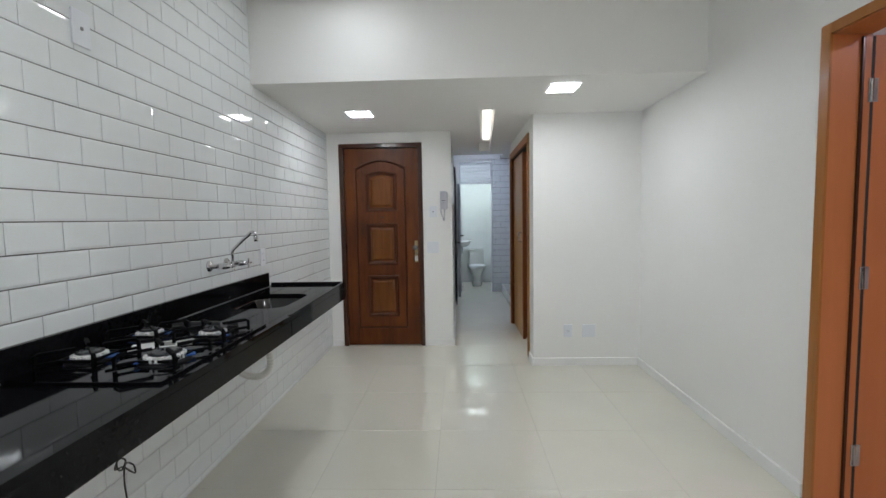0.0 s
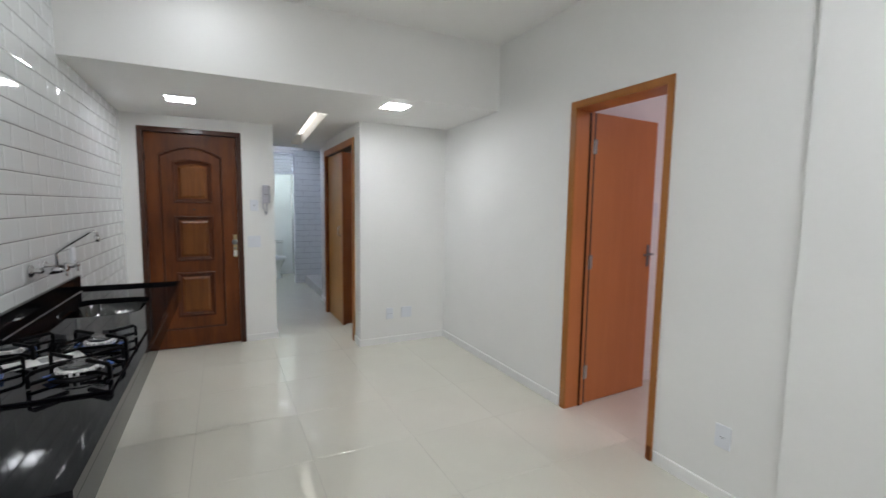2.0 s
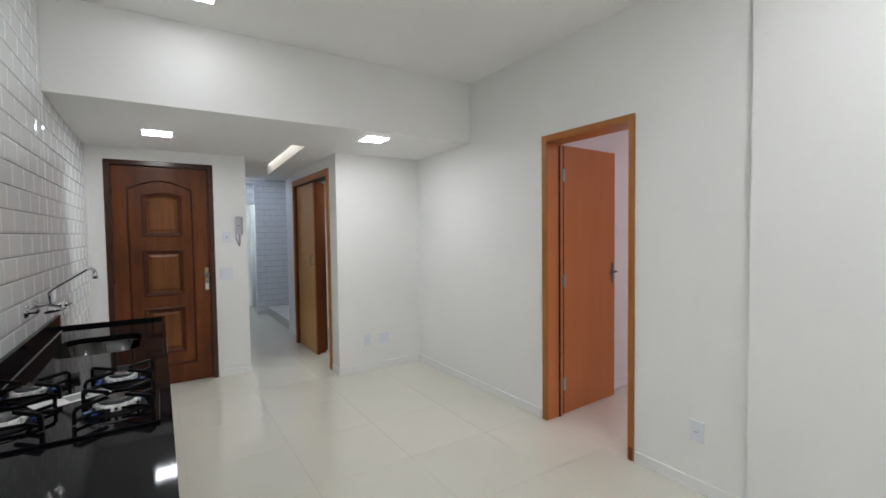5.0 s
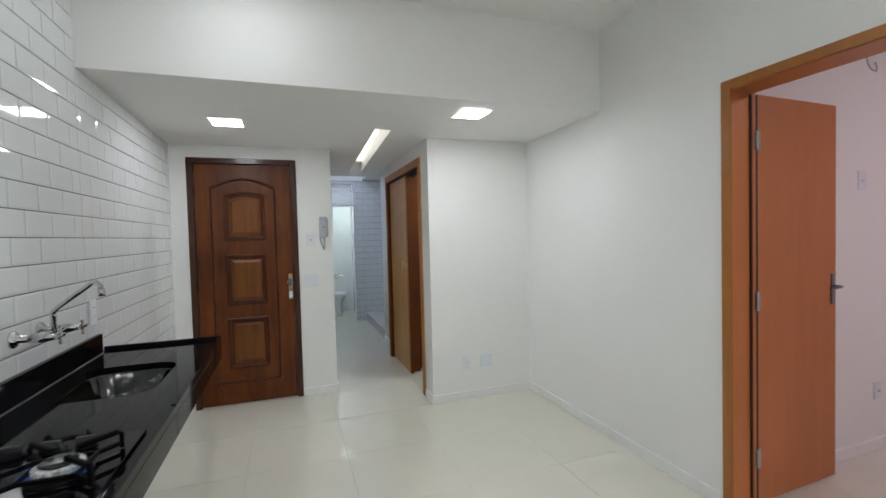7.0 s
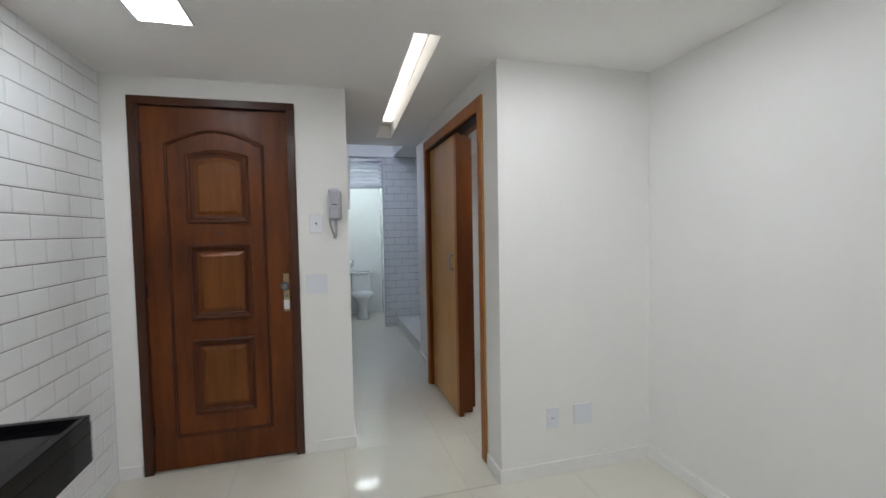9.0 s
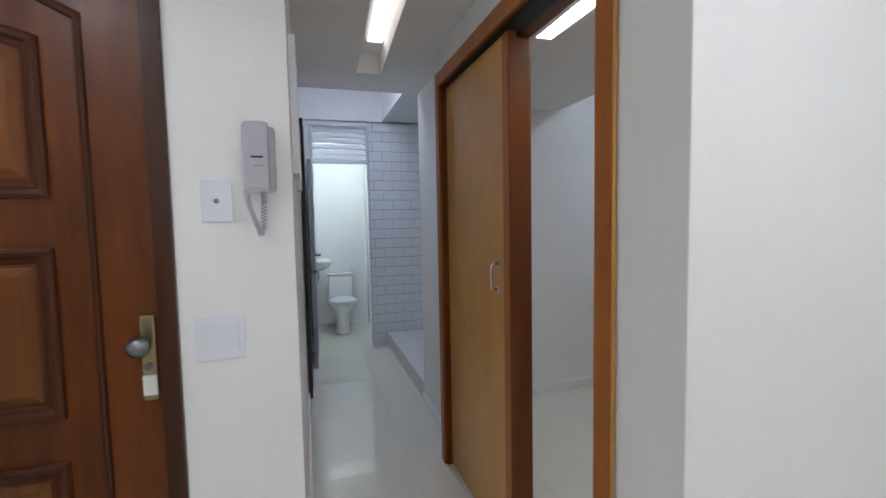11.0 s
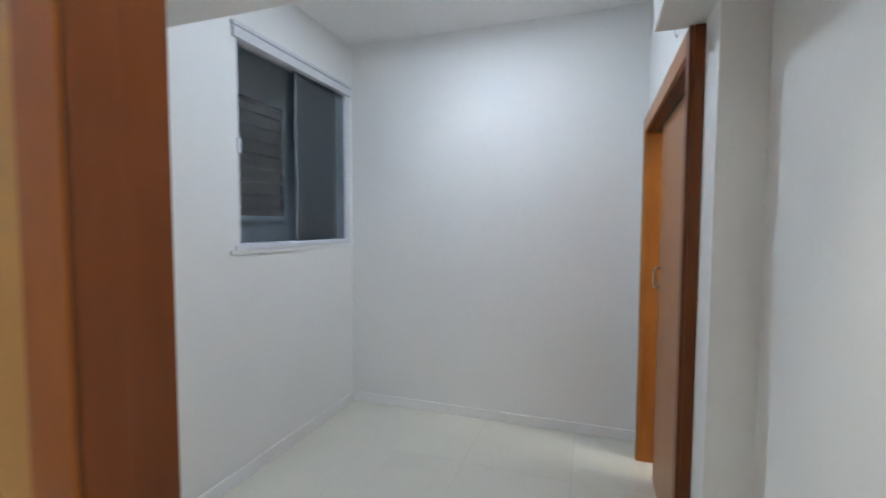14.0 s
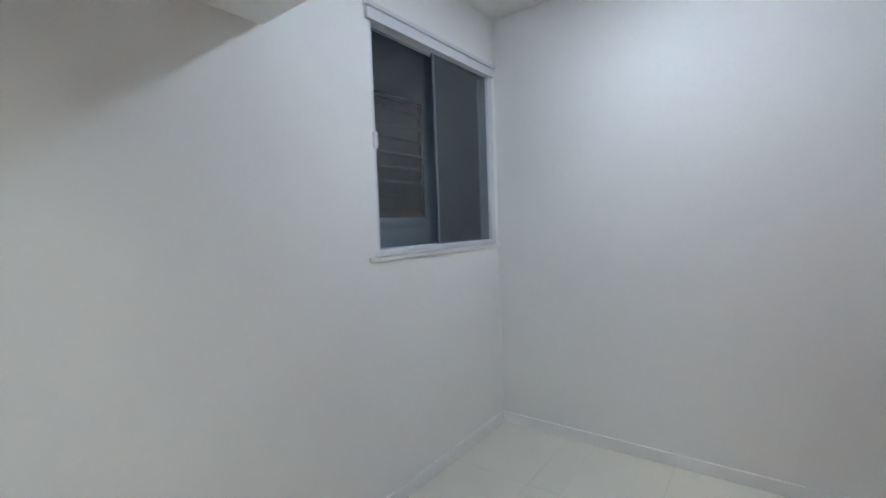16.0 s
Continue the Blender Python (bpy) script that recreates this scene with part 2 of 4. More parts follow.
def arc(c, r, a0, a1, n, plane="xz"):
    out = []
    for i in range(n + 1):
        a = radians(a0 + (a1 - a0) * i / n)
        u, v = r * math.cos(a), r * math.sin(a)
        out.append((c[0] + u, c[1], c[2] + v) if plane == "xz" else (c[0], c[1] + u, c[2] + v) if plane == "yz" else (c[0] + u, c[1] + v, c[2]))
    return out


def structure(name, bm, material, label, category):
    return tagged(mesh_ob(name, bm, material), label, category, kind="structure")


# ---------------- the plan ----------------
XL, XR = -1.035, 1.94          # living room, tiled wall and wall with the door
Y_BACK, Y_BEAM = -1.6, 3.82    # behind the walker; face of the dropped ceiling
Y_ENT, Y_NIB = 5.475, 4.82     # wall with the entrance door; short wall with the sockets
X_HL, X_HR = 0.268, 1.0        # hall
X_HR2 = 1.095                  # hall wall past the sliding door
H_TOP, H_LOW = 2.80, 2.247
Y_DROP = 7.25                  # end of the hall's dropped ceiling
Y_BATH = 8.86
Y_WIN, X_FAR = 7.12, 3.86      # small bedroom
Y_BED, Y_BED2 = 5.02, 4.90
H_BED = 2.76
TOP = 3.0

structure("wall_west", boxes((XL - 0.15, XL, Y_BACK, Y_ENT + 0.15, 0, TOP)), GROUT, "wall under white subway tiles with grey joints", "wall")
structure("wall_south", boxes((XL - 0.15, 4.2, Y_BACK - 0.15, Y_BACK, 0, TOP)), PAINT, "plain white painted wall", "wall")
structure("wall_entrance", boxes((XL, -0.904, Y_ENT, Y_ENT + 0.15, 0, TOP), (-0.904, -0.034, Y_ENT, Y_ENT + 0.15, 2.137, TOP),
                                 (-0.034, X_HL, Y_ENT, Y_ENT + 0.15, 0, TOP), bevel=0.0), PAINT, "white painted wall around the entrance door", "wall")
structure("wall_hall_west", boxes((X_HL - 0.15, X_HL, Y_ENT + 0.15, Y_BATH + 1.6, 0, TOP)), PAINT, "white painted hall wall", "wall")
structure("wall_east", boxes((XR, XR + 0.16, Y_BACK, 2.15, 0, TOP), (XR, XR + 0.16, 2.15, 2.912, 2.15, TOP), (XR, XR + 0.16, 2.912, Y_NIB, 0, TOP)),
          PAINT, "white painted wall with a door opening", "wall")
structure("pilaster", boxes((XR - 0.04, XR, 0.89, 1.51, 0, H_TOP), (XR - 0.075, XR, Y_BACK, 0.89, 0, H_TOP), bevel=0.002), PAINT, "shallow white painted pilaster", "pilaster")
structure("wall_sockets", boxes((X_HR, 2.22, Y_NIB, Y_BED2, 0, TOP), (2.22, 2.378, Y_NIB, Y_BED, 0, TOP), (2.378, 3.65, Y_NIB, Y_BED, 2.004, TOP), (3.65, 4.2, Y_NIB, Y_BED, 0, TOP)),
          PAINT, "short white painted wall with two sockets", "wall")
structure("wall_hall_east", boxes((X_HR, X_HR + 0.16, Y_BED2, 5.03, 0, TOP), (X_HR, X_HR + 0.16, 5.03, 6.47, 2.12, TOP),
                                  (X_HR2, X_HR2 + 0.10, 6.47, Y_DROP, 0, TOP)), PAINT, "white painted wall around the sliding door", "wall")
structure("wall_window", boxes((X_HR2 + 0.10, 2.70, Y_WIN, Y_WIN + 0.13, 0, TOP), (2.70, 3.83, Y_WIN, Y_WIN + 0.13, 0, 1.275), (2.70, 3.83, Y_WIN, Y_WIN + 0.13, 2.43, TOP),
                               (3.83, 4.2, Y_WIN, Y_WIN + 0.13, 0, TOP)), PAINT, "white painted bedroom wall with a window", "wall")
structure("wall_far", boxes((X_FAR, X_FAR + 0.15, Y_BED, Y_WIN, 0, TOP)), PAINT, "plain white painted bedroom wall", "wall")
# bedroom beside the living room
structure("wall_rose_north", boxes((XR + 0.16, 5.2, 3.0, 3.12, 0, TOP)), PAINT, "white painted wall behind the open door", "wall")
structure("wall_rose_east", boxes((5.2, 5.35, Y_BACK, 3.12, 0, TOP)), PAINT, "plain white painted wall", "wall")
structure("wall_closet_east", boxes((4.2, 4.3, 3.12, Y_WIN + 0.13, 0, TOP)), PAINT, "plain white painted wall", "wall")
# service area and bathroom
structure("wall_bath", boxes((X_HL, 0.363, Y_BATH, Y_BATH + 0.12, 0, TOP), (0.363, 0.954, Y_BATH, Y_BATH + 0.12, 2.36, TOP), (0.954, 2.4, Y_BATH, Y_BATH + 0.12, 0, TOP)),
          PAINT, "wall around the bathroom door", "wall")
structure("bath_beam", boxes((X_HL, 1.10, Y_BATH - 0.05, Y_BATH - 0.002, 2.385, H_TOP)), PAINT, "white painted beam above the bathroom door", "beam")
structure("wall_alcove_east", boxes((2.3, 2.4, Y_WIN + 0.13, Y_BATH, 0, TOP)), PAINT, "plain white painted wall", "wall")
structure("alcove_ceiling", boxes((1.10, 2.3, Y_WIN + 0.13, Y_BATH - 0.01, 2.40, H_TOP)), PAINT, "lowered white alcove ceiling", "ceiling")
structure("platform", boxes((1.105, 2.3, Y_WIN + 0.13, Y_BATH - 0.01, 0, 0.14), bevel=0.004), STEP, "low pale tiled platform in the alcove", "platform")
structure("wall_bath_north", boxes((X_HL, 1.4, 10.05, 10.3, 0, TOP)), TILE, "white glazed bathroom wall", "wall")
structure("wall_bath_east", boxes((1.05, 1.2, Y_BATH + 0.12, 10.15, 0, TOP)), TILE, "white glazed bathroom wall", "wall")
structure("wall_bath_west", boxes((X_HL, X_HL + 0.012, Y_BATH + 0.12, 10.15, 0, TOP)), TILE, "white glazed bathroom wall", "wall")

# ceilings
structure("ceiling", boxes((XL, XR, Y_BACK, Y_BEAM, H_TOP, H_TOP + 0.1)), CEIL, "high white living room ceiling", "ceiling")
bm = boxes((XL, XR, Y_BEAM, 4.63, H_LOW, TOP), (XL, X_HL, 4.63, Y_ENT, H_LOW, TOP), (X_HR, XR, 4.63, Y_NIB, H_LOW, TOP))
S0, S1, S2, S3 = (0.53, 4.63), (0.655, 4.63), (0.77, 6.89), (0.625, 6.89)
prism(bm, [(X_HL, 4.63), S0, S3, (X_HL, 6.89)], H_LOW, H_LOW + 0.12)
prism(bm, [S1, (X_HR, 4.63), (X_HR, 6.89), S2], H_LOW, H_LOW + 0.12)
prism(bm, [(X_HL, 6.89), (X_HR, 6.89), (X_HR, Y_DROP), (X_HL, Y_DROP)], H_LOW, TOP)
prism(bm, [(X_HR, 6.47), (X_HR2, 6.47), (X_HR2, Y_DROP), (X_HR, Y_DROP)], H_LOW, TOP)
for v in bm.verts:
    if abs(v.co.y - Y_BEAM) < 0.001 and abs(v.co.z - H_LOW) < 0.001:
        v.co.z += 0.012
structure("ceiling_low", bm, CEIL, "dropped white ceiling with a recessed light slot", "ceiling")
structure("ceiling_service", boxes((X_HL, 1.10, Y_DROP, Y_BATH - 0.05, H_TOP, H_TOP + 0.1)), CEIL, "high white ceiling over the service area", "ceiling")
structure("ceiling_bath", boxes((X_HL, 1.05, Y_BATH + 0.12, 10.15, 2.5, 2.6)), CEIL, "white bathroom ceiling", "ceiling")
B0, B1, B2, B3 = 5.207, 5.956, 1.31, 1.39   # slot
X_SOF, Z_SOF = 2.15, 2.16                    # dropped part
structure("ceiling_bed_low", boxes((X_HR + 0.16, B2, Y_BED2, Y_WIN, Z_SOF, TOP), (B3, X_SOF, Y_BED2, Y_WIN, Z_SOF, TOP),
                                   (B2, B3, Y_BED2, B0, Z_SOF, TOP), (B2, B3, B1, Y_WIN, Z_SOF, TOP), (B2, B3, B0, B1, Z_SOF + 0.10, TOP)),
          CEIL, "dropped white bedroom ceiling with a light slot", "ceiling")
structure("ceiling_bed", boxes((X_SOF, X_FAR, Y_BED, Y_WIN, H_BED, H_BED + 0.1), (X_SOF, 2.22, Y_BED2, Y_BED, H_BED, H_BED + 0.1)), CEIL, "high white bedroom ceiling", "ceiling")
structure("bedroom_beam", boxes((X_HR + 0.17, 2.42, Y_BED2 + 0.001, 5.16, 2.012, Z_SOF + 0.05), bevel=0.003), PAINT, "white boxed-in beam above the sliding doors", "beam")
structure("ceiling_rose", boxes((XR + 0.16, 5.2, Y_BACK, 3.0, H_TOP, H_TOP + 0.1)), CEIL, "white bedroom ceiling", "ceiling")
structure("ceiling_closet", boxes((XR + 0.16, 4.2, 3.12, Y_NIB, 2.5, 2.6)), CEIL, "white closet ceiling", "ceiling")
floor = structure("floor", boxes((XL - 0.15, 5.35, Y_BACK, 10.3, -0.1, -0.0009)), FLOORGROUT, "floor of polished cream porcelain tiles", "floor")


# ---------------- skirting ----------------
def skirting(x0, x1, y0, y1):
    structure("baseboard", boxes((x0, x1, y0, y1, 0, 0.07), bevel=0.003), SKIRT, "low white baseboard", "baseboard")


T = 0.014
skirting(XR - T, XR, 2.93, Y_NIB)
skirting(XR - T, XR, 1.51, 2.135)
skirting(XR - 0.04 - T, XR - 0.04, 0.89 + T, 1.51 + T)
skirting(XR - 0.075 - T, XR - 0.075, Y_BACK, 0.89 + T)
skirting(X_HR, XR - T, Y_NIB - T, Y_NIB)
skirting(X_HR - T, X_HR, Y_NIB - T, 5.008)
skirting(-0.03, X_HL, Y_ENT - T, Y_ENT)
skirting(XL + 0.012, -0.91, Y_ENT - T, Y_ENT)
skirting(X_HL, X_HL + T, Y_ENT - T, 7.55)
skirting(X_HR2 - T, X_HR2, 6.48, Y_DROP)
skirting(X_HR + 0.19, X_FAR - T, Y_WIN - T, Y_WIN)
skirting(X_FAR - T, X_FAR, Y_BED, Y_WIN)
skirting(XR + 0.17, 5.2, 3.0 - T, 3.0)
skirting(X_HR + 0.165, 2.22, Y_BED2, Y_BED2 + T)


# ---------------- ceiling lights ----------------
def ceiling_light(x, y, z, material, label, size=0.19, group="square ceiling lights"):
    s = size / 2
    lamp = base("ceiling_light", label, "ceiling light", (x, y, z), group=group)
    part("frame", boxes((-s - 0.012, s + 0.012, -s - 0.012, -s, -0.006, 0), (-s - 0.012, s + 0.012, s, s + 0.012, -0.006, 0),
                        (-s - 0.012, -s, -s, s, -0.006, 0), (s, s + 0.012, -s, s, -0.006, 0), bevel=0.002), PLASTIC, lamp)
    part("diffuser", boxes((-s, s, -s, s, -0.0064, 0)), material, lamp, "glowing white diffuser")
    return lamp


ceiling_light(-0.488, 4.655, H_LOW, DIFF_LOW, "square white ceiling light in the dropped ceiling, lit")
ceiling_light(1.085, 4.075, H_LOW + 0.007, DIFF_SIDE, "square white ceiling light in the dropped ceiling, lit")
ceiling_light(-0.29, 3.36, H_TOP, DIFF_DIM, "square white ceiling light near the dropped ceiling, lit")
# Added lamps out of view; only the first is placed by a reflection.
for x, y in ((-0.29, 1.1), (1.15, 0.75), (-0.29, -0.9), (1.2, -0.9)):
    ceiling_light(x, y, H_TOP, DIFF_WARM, "unseen square white ceiling light added in the high ceiling, lit")
# Unseen lamp added for the bluish service light, hidden behind the dropped ceiling.
ceiling_light(0.69, 7.66, H_TOP, DIFF_SERVICE, "added unseen cool ceiling light of the service area, lit")
ceiling_light(0.66, 9.26, 2.5, DIFF_BATH, "square bathroom ceiling light, lit", 0.34)
ceiling_light(2.90, 6.0, H_BED, DIFF_BED, "square cool bedroom ceiling light, lit")
ceiling_light(3.30, 4.15, 2.5, DIFF_CLOSET, "square closet ceiling light, lit", 0.45)
# Unseen lamp added to light the side bedroom, tinted rose for its walls.
ceiling_light(3.6, 1.2, H_TOP, DIFF_ROSE, "added unseen bedroom ceiling light with a rose tint, lit")

strip = base("strip_light", "long recessed LED strip in the hall ceiling, lit", "strip light", (0, 0, 0))
bm = bmesh.new()
prism(bm, [(0.53, 4.63), (0.655, 4.63), (0.77, 6.89), (0.625, 6.89)], H_LOW + 0.12, H_LOW + 0.13)
part("housing", bm, CEIL, strip)
bm = bmesh.new()
prism(bm, [(0.562, 4.66), (0.638, 4.66), (0.748, 6.68), (0.668, 6.68)], H_LOW + 0.108, H_LOW + 0.119)
part("diffuser", bm, DIFF_SLOT, strip, "glowing LED strip")
strip = base("strip_light", "short recessed LED strip in the bedroom ceiling, lit", "strip light", (0, 0, 0))
part("diffuser", boxes((B2 + 0.018, B3 - 0.018, B0 + 0.03, B1 - 0.03, Z_SOF + 0.086, Z_SOF + 0.099)), DIFF_BEDSLOT, strip, "glowing LED strip")


# ---------------- doors ----------------
def outline(hw, z0, z1, rise=0.0, n=10):
    """A rectangle in x and z, its top arched by rise."""
    pts = [(-hw, z0), (hw, z0), (hw, z1)]
    if rise:
        pts += [(hw * (1 - 2 * i / n), z1 + rise * math.sin(math.pi * i / n)) for i in range(1, n)]
    pts += [(-hw, z1)]
    return pts


def loft_panel(loop, steps, fill=True, bm=None):
    """Rings of a loop in x and z, drawn in by each step's inset and raised towards -y by its height."""
    bm = bm or bmesh.new()
    cx = sum(p[0] for p in loop) / len(loop)
    zs = [p[1] for p in loop]
    cz = (min(zs) + max(zs)) / 2
    hx, hz = max(abs(p[0] - cx) for p in loop), (max(zs) - min(zs)) / 2
    rings = []
    for inset, height in steps:
        rings.append([bm.verts.new((cx + (x - cx) * (1 - inset / hx), -height, cz + (z - cz) * (1 - inset / hz))) for x, z in loop])
    k = len(loop)
    for a, b in zip(rings, rings[1:]):
        for i in range(k):
            bm.faces.new((a[i], a[(i + 1) % k], b[(i + 1) % k], b[i]))
    if fill:
        bm.faces.new(rings[-1])
    return bm


def shifted(bm, x, y, z):
    bmesh.ops.translate(bm, verts=bm.verts, vec=(x, y, z))
    return bm


door = base("door_1", "closed dark varnished wooden entrance door with three raised panels", "door", (-0.469, Y_ENT, 0), kind="structure")
part("frame", boxes((-0.434, -0.388, -0.012, 0.10, 0, 2.092), (0.388, 0.434, -0.012, 0.10, 0, 2.092), (-0.434, 0.434, -0.012, 0.10, 2.092, 2.136), bevel=0.003), FRAMEDARK, door, "near-black varnished frame")
leaf = part("leaf", boxes((-0.386, 0.386, 0.022, 0.06, 0.006, 2.089), bevel=0.002), DOORDARK, door)
for z0, z1, rise in ((1.433, 1.822, 0.03), (0.868, 1.307, 0), (0.314, 0.754, 0)):
    o = outline(0.165, z0, z1, rise)
    bm = loft_panel(o, [(0, 0), (0, 0.012), (0.008, 0.017), (0.018, 0.015), (0.026, 0.006), (0.034, 0.004), (0.044, -0.003)], fill=False)
    part("panel_molding", shifted(bm, 0.0, 0.0222, 0), MOLDING, leaf)
    bm = loft_panel(outline(0.121, z0 + 0.044, z1 - 0.044, rise), [(0, -0.003), (0.004, 0.001), (0.022, 0.011), (0.028, 0.012)])
    part("panel", shifted(bm, 0.0, 0.0222, 0), DOORFIELD, leaf, "lighter raised wooden panel")
bead = outline(0.266, 0.185, 1.888, 0.082, 16)
bm = bmesh.new()
loft_panel(bead, [(0, 0), (0.003, 0.008), (0.009, 0.010), (0.016, 0.007), (0.020, 0)], fill=False, bm=bm)
part("bead_molding", shifted(bm, -0.010, 0.0222, 0), MOLDING, leaf)
part("peephole", shifted(turned(lathe([(0.009, 0), (0.009, 0.003), (0.005, 0.0035)], 14), Matrix.Rotation(radians(90), 4, "X")), 0.003, 0.0222, 1.372), DARK, leaf, "small dark peephole")
handle = part("handle_plate", boxes((0.340, 0.374, 0.012, 0.022, 0.89, 1.12), bevel=0.0045), BRASS, leaf, "worn brass lock plate")
part("knob", shifted(turned(lathe([(0.012, 0), (0.009, 0.008), (0.009, 0.030), (0.018, 0.036), (0.027, 0.050), (0.026, 0.064), (0.016, 0.074), (0.004, 0.077)], 20), Matrix.Rotation(radians(90), 4, "X")), 0.352, 0.012, 1.05), NICKEL, handle, "dark metal door knob", smooth=True)
part("cylinder", shifted(turned(lathe([(0.010, 0), (0.010, 0.012), (0.006, 0.014)], 14), Matrix.Rotation(radians(90), 4, "X")), 0.356, 0.015, 0.985), NICKEL, handle)
part("key_tag", boxes((0.340, 0.374, 0.009, 0.0135, 0.905, 0.96), bevel=0.002), PAPER, handle, "small white plastic tag")
for z in (0.25, 1.05, 1.85):
    part("hinge", boxes((-0.392, -0.378, 0.012, 0.022, z - 0.04, z + 0.04), bevel=0.003), FRAMEDARK, leaf)

# sliding door between hall and small bedroom, built in the hall's directions
door = base("door_2", "honey-coloured wooden sliding door, half open, in a brown frame", "door", (X_HR, 5.75, 0), kind="structure")
Y0, Y1 = 5.025 - 5.75, 6.462 - 5.75
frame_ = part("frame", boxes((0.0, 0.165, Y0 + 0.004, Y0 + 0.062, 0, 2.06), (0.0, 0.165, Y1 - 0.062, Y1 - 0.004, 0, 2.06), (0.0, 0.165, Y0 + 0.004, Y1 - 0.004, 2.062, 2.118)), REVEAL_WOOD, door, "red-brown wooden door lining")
part("casing", boxes((-0.014, -0.001, Y0 + 0.006, Y0 + 0.068, 0, 2.125), bevel=0.003), SLIDE_TRIM, frame_)
part("casing_bead", tube([(-0.007, Y0 + 0.001, 0.0), (-0.007, Y0 + 0.001, 2.125)], 0.0055, 10), HONEY, frame_, "light orange rounded outer edge", smooth=True)
part("casing", boxes((-0.014, -0.001, Y1 - 0.055, Y1, 0, 2.125), bevel=0.003), SLIDE_TRIM, frame_)
part("casing", boxes((-0.014, -0.001, Y0 + 0.068, Y1 - 0.055, 2.055, 2.125), bevel=0.003), SLIDE_TRIM, frame_)
part("track", boxes((0.02, 0.10, Y0 + 0.064, Y1 - 0.064, 2.052, 2.0615)), DARK, frame_, "dark sliding track")
leaf = part("leaf", boxes((0.030, 0.062, 5.712 - 5.75, 6.445 - 5.75, 0.008, 2.045), bevel=0.001), HONEY, door, "honey wood veneer leaf")
part("lipping", boxes((0.0295, 0.0625, 5.664 - 5.75, 5.7118 - 5.75, 0.008, 2.045), bevel=0.001), SLIDE_TRIM, leaf, "orange solid wood edge strip")
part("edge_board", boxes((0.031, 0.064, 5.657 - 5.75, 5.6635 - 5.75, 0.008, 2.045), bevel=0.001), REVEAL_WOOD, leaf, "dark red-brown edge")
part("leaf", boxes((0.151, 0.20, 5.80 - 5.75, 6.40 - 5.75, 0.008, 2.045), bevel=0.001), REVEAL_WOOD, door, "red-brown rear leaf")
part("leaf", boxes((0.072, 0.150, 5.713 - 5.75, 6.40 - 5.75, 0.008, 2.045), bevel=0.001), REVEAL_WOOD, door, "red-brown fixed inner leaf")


def bar_handle(parent, x, y, z0, z1, out=-1, axis="x"):
    """A bowed bar handle with two round feet, standing off a face by 38 mm."""
    d = 0.030 * out
    path = [(0, z0), (d * 0.6, z0), (d * 0.9, z0 + 0.006), (d, z0 + 0.018), (d, z1 - 0.018), (d * 0.9, z1 - 0.006), (d * 0.6, z1), (0, z1)]
    pts = [(x + u, y, z) if axis == "x" else (x, y + u, z) for u, z in path]
    h = part("handle", tube(pts, 0.0055, 10), CHROME, parent, "chrome bar handle", smooth=True)
    for z in (z0, z1):
        bm = lathe([(0.014, 0), (0.014, 0.003), (0.010, 0.006)], 16)
        bm = turned(bm, Matrix.Rotation(radians(90 * out if axis == "x" else -90 * out), 4, "Y" if axis == "x" else "X"))
        part("foot", shifted(bm, x, y, z), CHROME, h)
    return h


bar_handle(leaf, 0.0295, 5.762 - 5.75, 1.074, 1.178)
for z in (1.17, 1.0):
    part("screw_cap", shifted(turned(lathe([(0.004, 0), (0.003, 0.002)], 8), Matrix.Rotation(radians(-90), 4, "Y")), 0.0295, 5.688 - 5.75, z), BRASS, leaf)

# sliding doors in the small bedroom
door = base("door_3", "pair of brown wooden sliding doors, partly open, in a brown frame", "door", (3.03, Y_BED, 0), kind="structure")
frame_ = part("frame", boxes((2.380 - 3.03, 2.42 - 3.03, -0.198, 0.03, 0, 1.925), (2.380 - 3.03, 3.648 - 3.03, -0.198, 0.03, 1.927, 2.002)), REVEAL_WOOD, door, "red-brown wooden door lining")
part("casing", boxes((2.378 - 3.03, 2.425 - 3.03, 0.031, 0.045, 0, 2.005), bevel=0.003), REVEAL_WOOD, frame_)
part("casing", boxes((3.60 - 3.03, 3.67 - 3.03, 0.031, 0.045, 0, 2.005), bevel=0.003), TRIM_WOOD, frame_)
part("casing", boxes((2.425 - 3.03, 3.60 - 3.03, 0.031, 0.045, 1.93, 2.005), bevel=0.003), TRIM_WOOD, frame_)
part("casing", boxes((2.378 - 3.03, 2.3795 - 3.03, 0.001, 0.0305, 0, 2.005)), REVEAL_WOOD, frame_)
part("casing", boxes((3.649 - 3.03, 3.67 - 3.03, 0.001, 0.0305, 0, 2.005)), TRIM_WOOD, frame_)
part("jamb", boxes((3.605 - 3.03, 3.648 - 3.03, -0.198, 0.03, 0, 1.925)), SLIDE_TRIM, frame_, "orange-brown wood door jamb")
part("strike", boxes((3.598 - 3.03, 3.6045 - 3.03, -0.052, -0.040, 1.055, 1.07), bevel=0.001), NICKEL, frame_, "chrome strike plate")
part("track", boxes((2.43 - 3.03, 3.60 - 3.03, -0.12, -0.02, 1.917, 1.9265)), DARK, frame_, "dark sliding track")
leaf = part("leaf", boxes((2.422 - 3.03, 3.40 - 3.03, -0.055, -0.022, 0.008, 1.912), bevel=0.001), TRIM_WOOD, door, "muted brown veneer leaf")
leaf2 = part("leaf", boxes((2.422 - 3.03, 3.10 - 3.03, -0.115, -0.082, 0.008, 1.912), bevel=0.001), SLIDE_TRIM, door, "orange-brown wood leaf")
bar_handle(leaf, 3.33 - 3.03, -0.022, 1.075, 1.175, 1, "y")

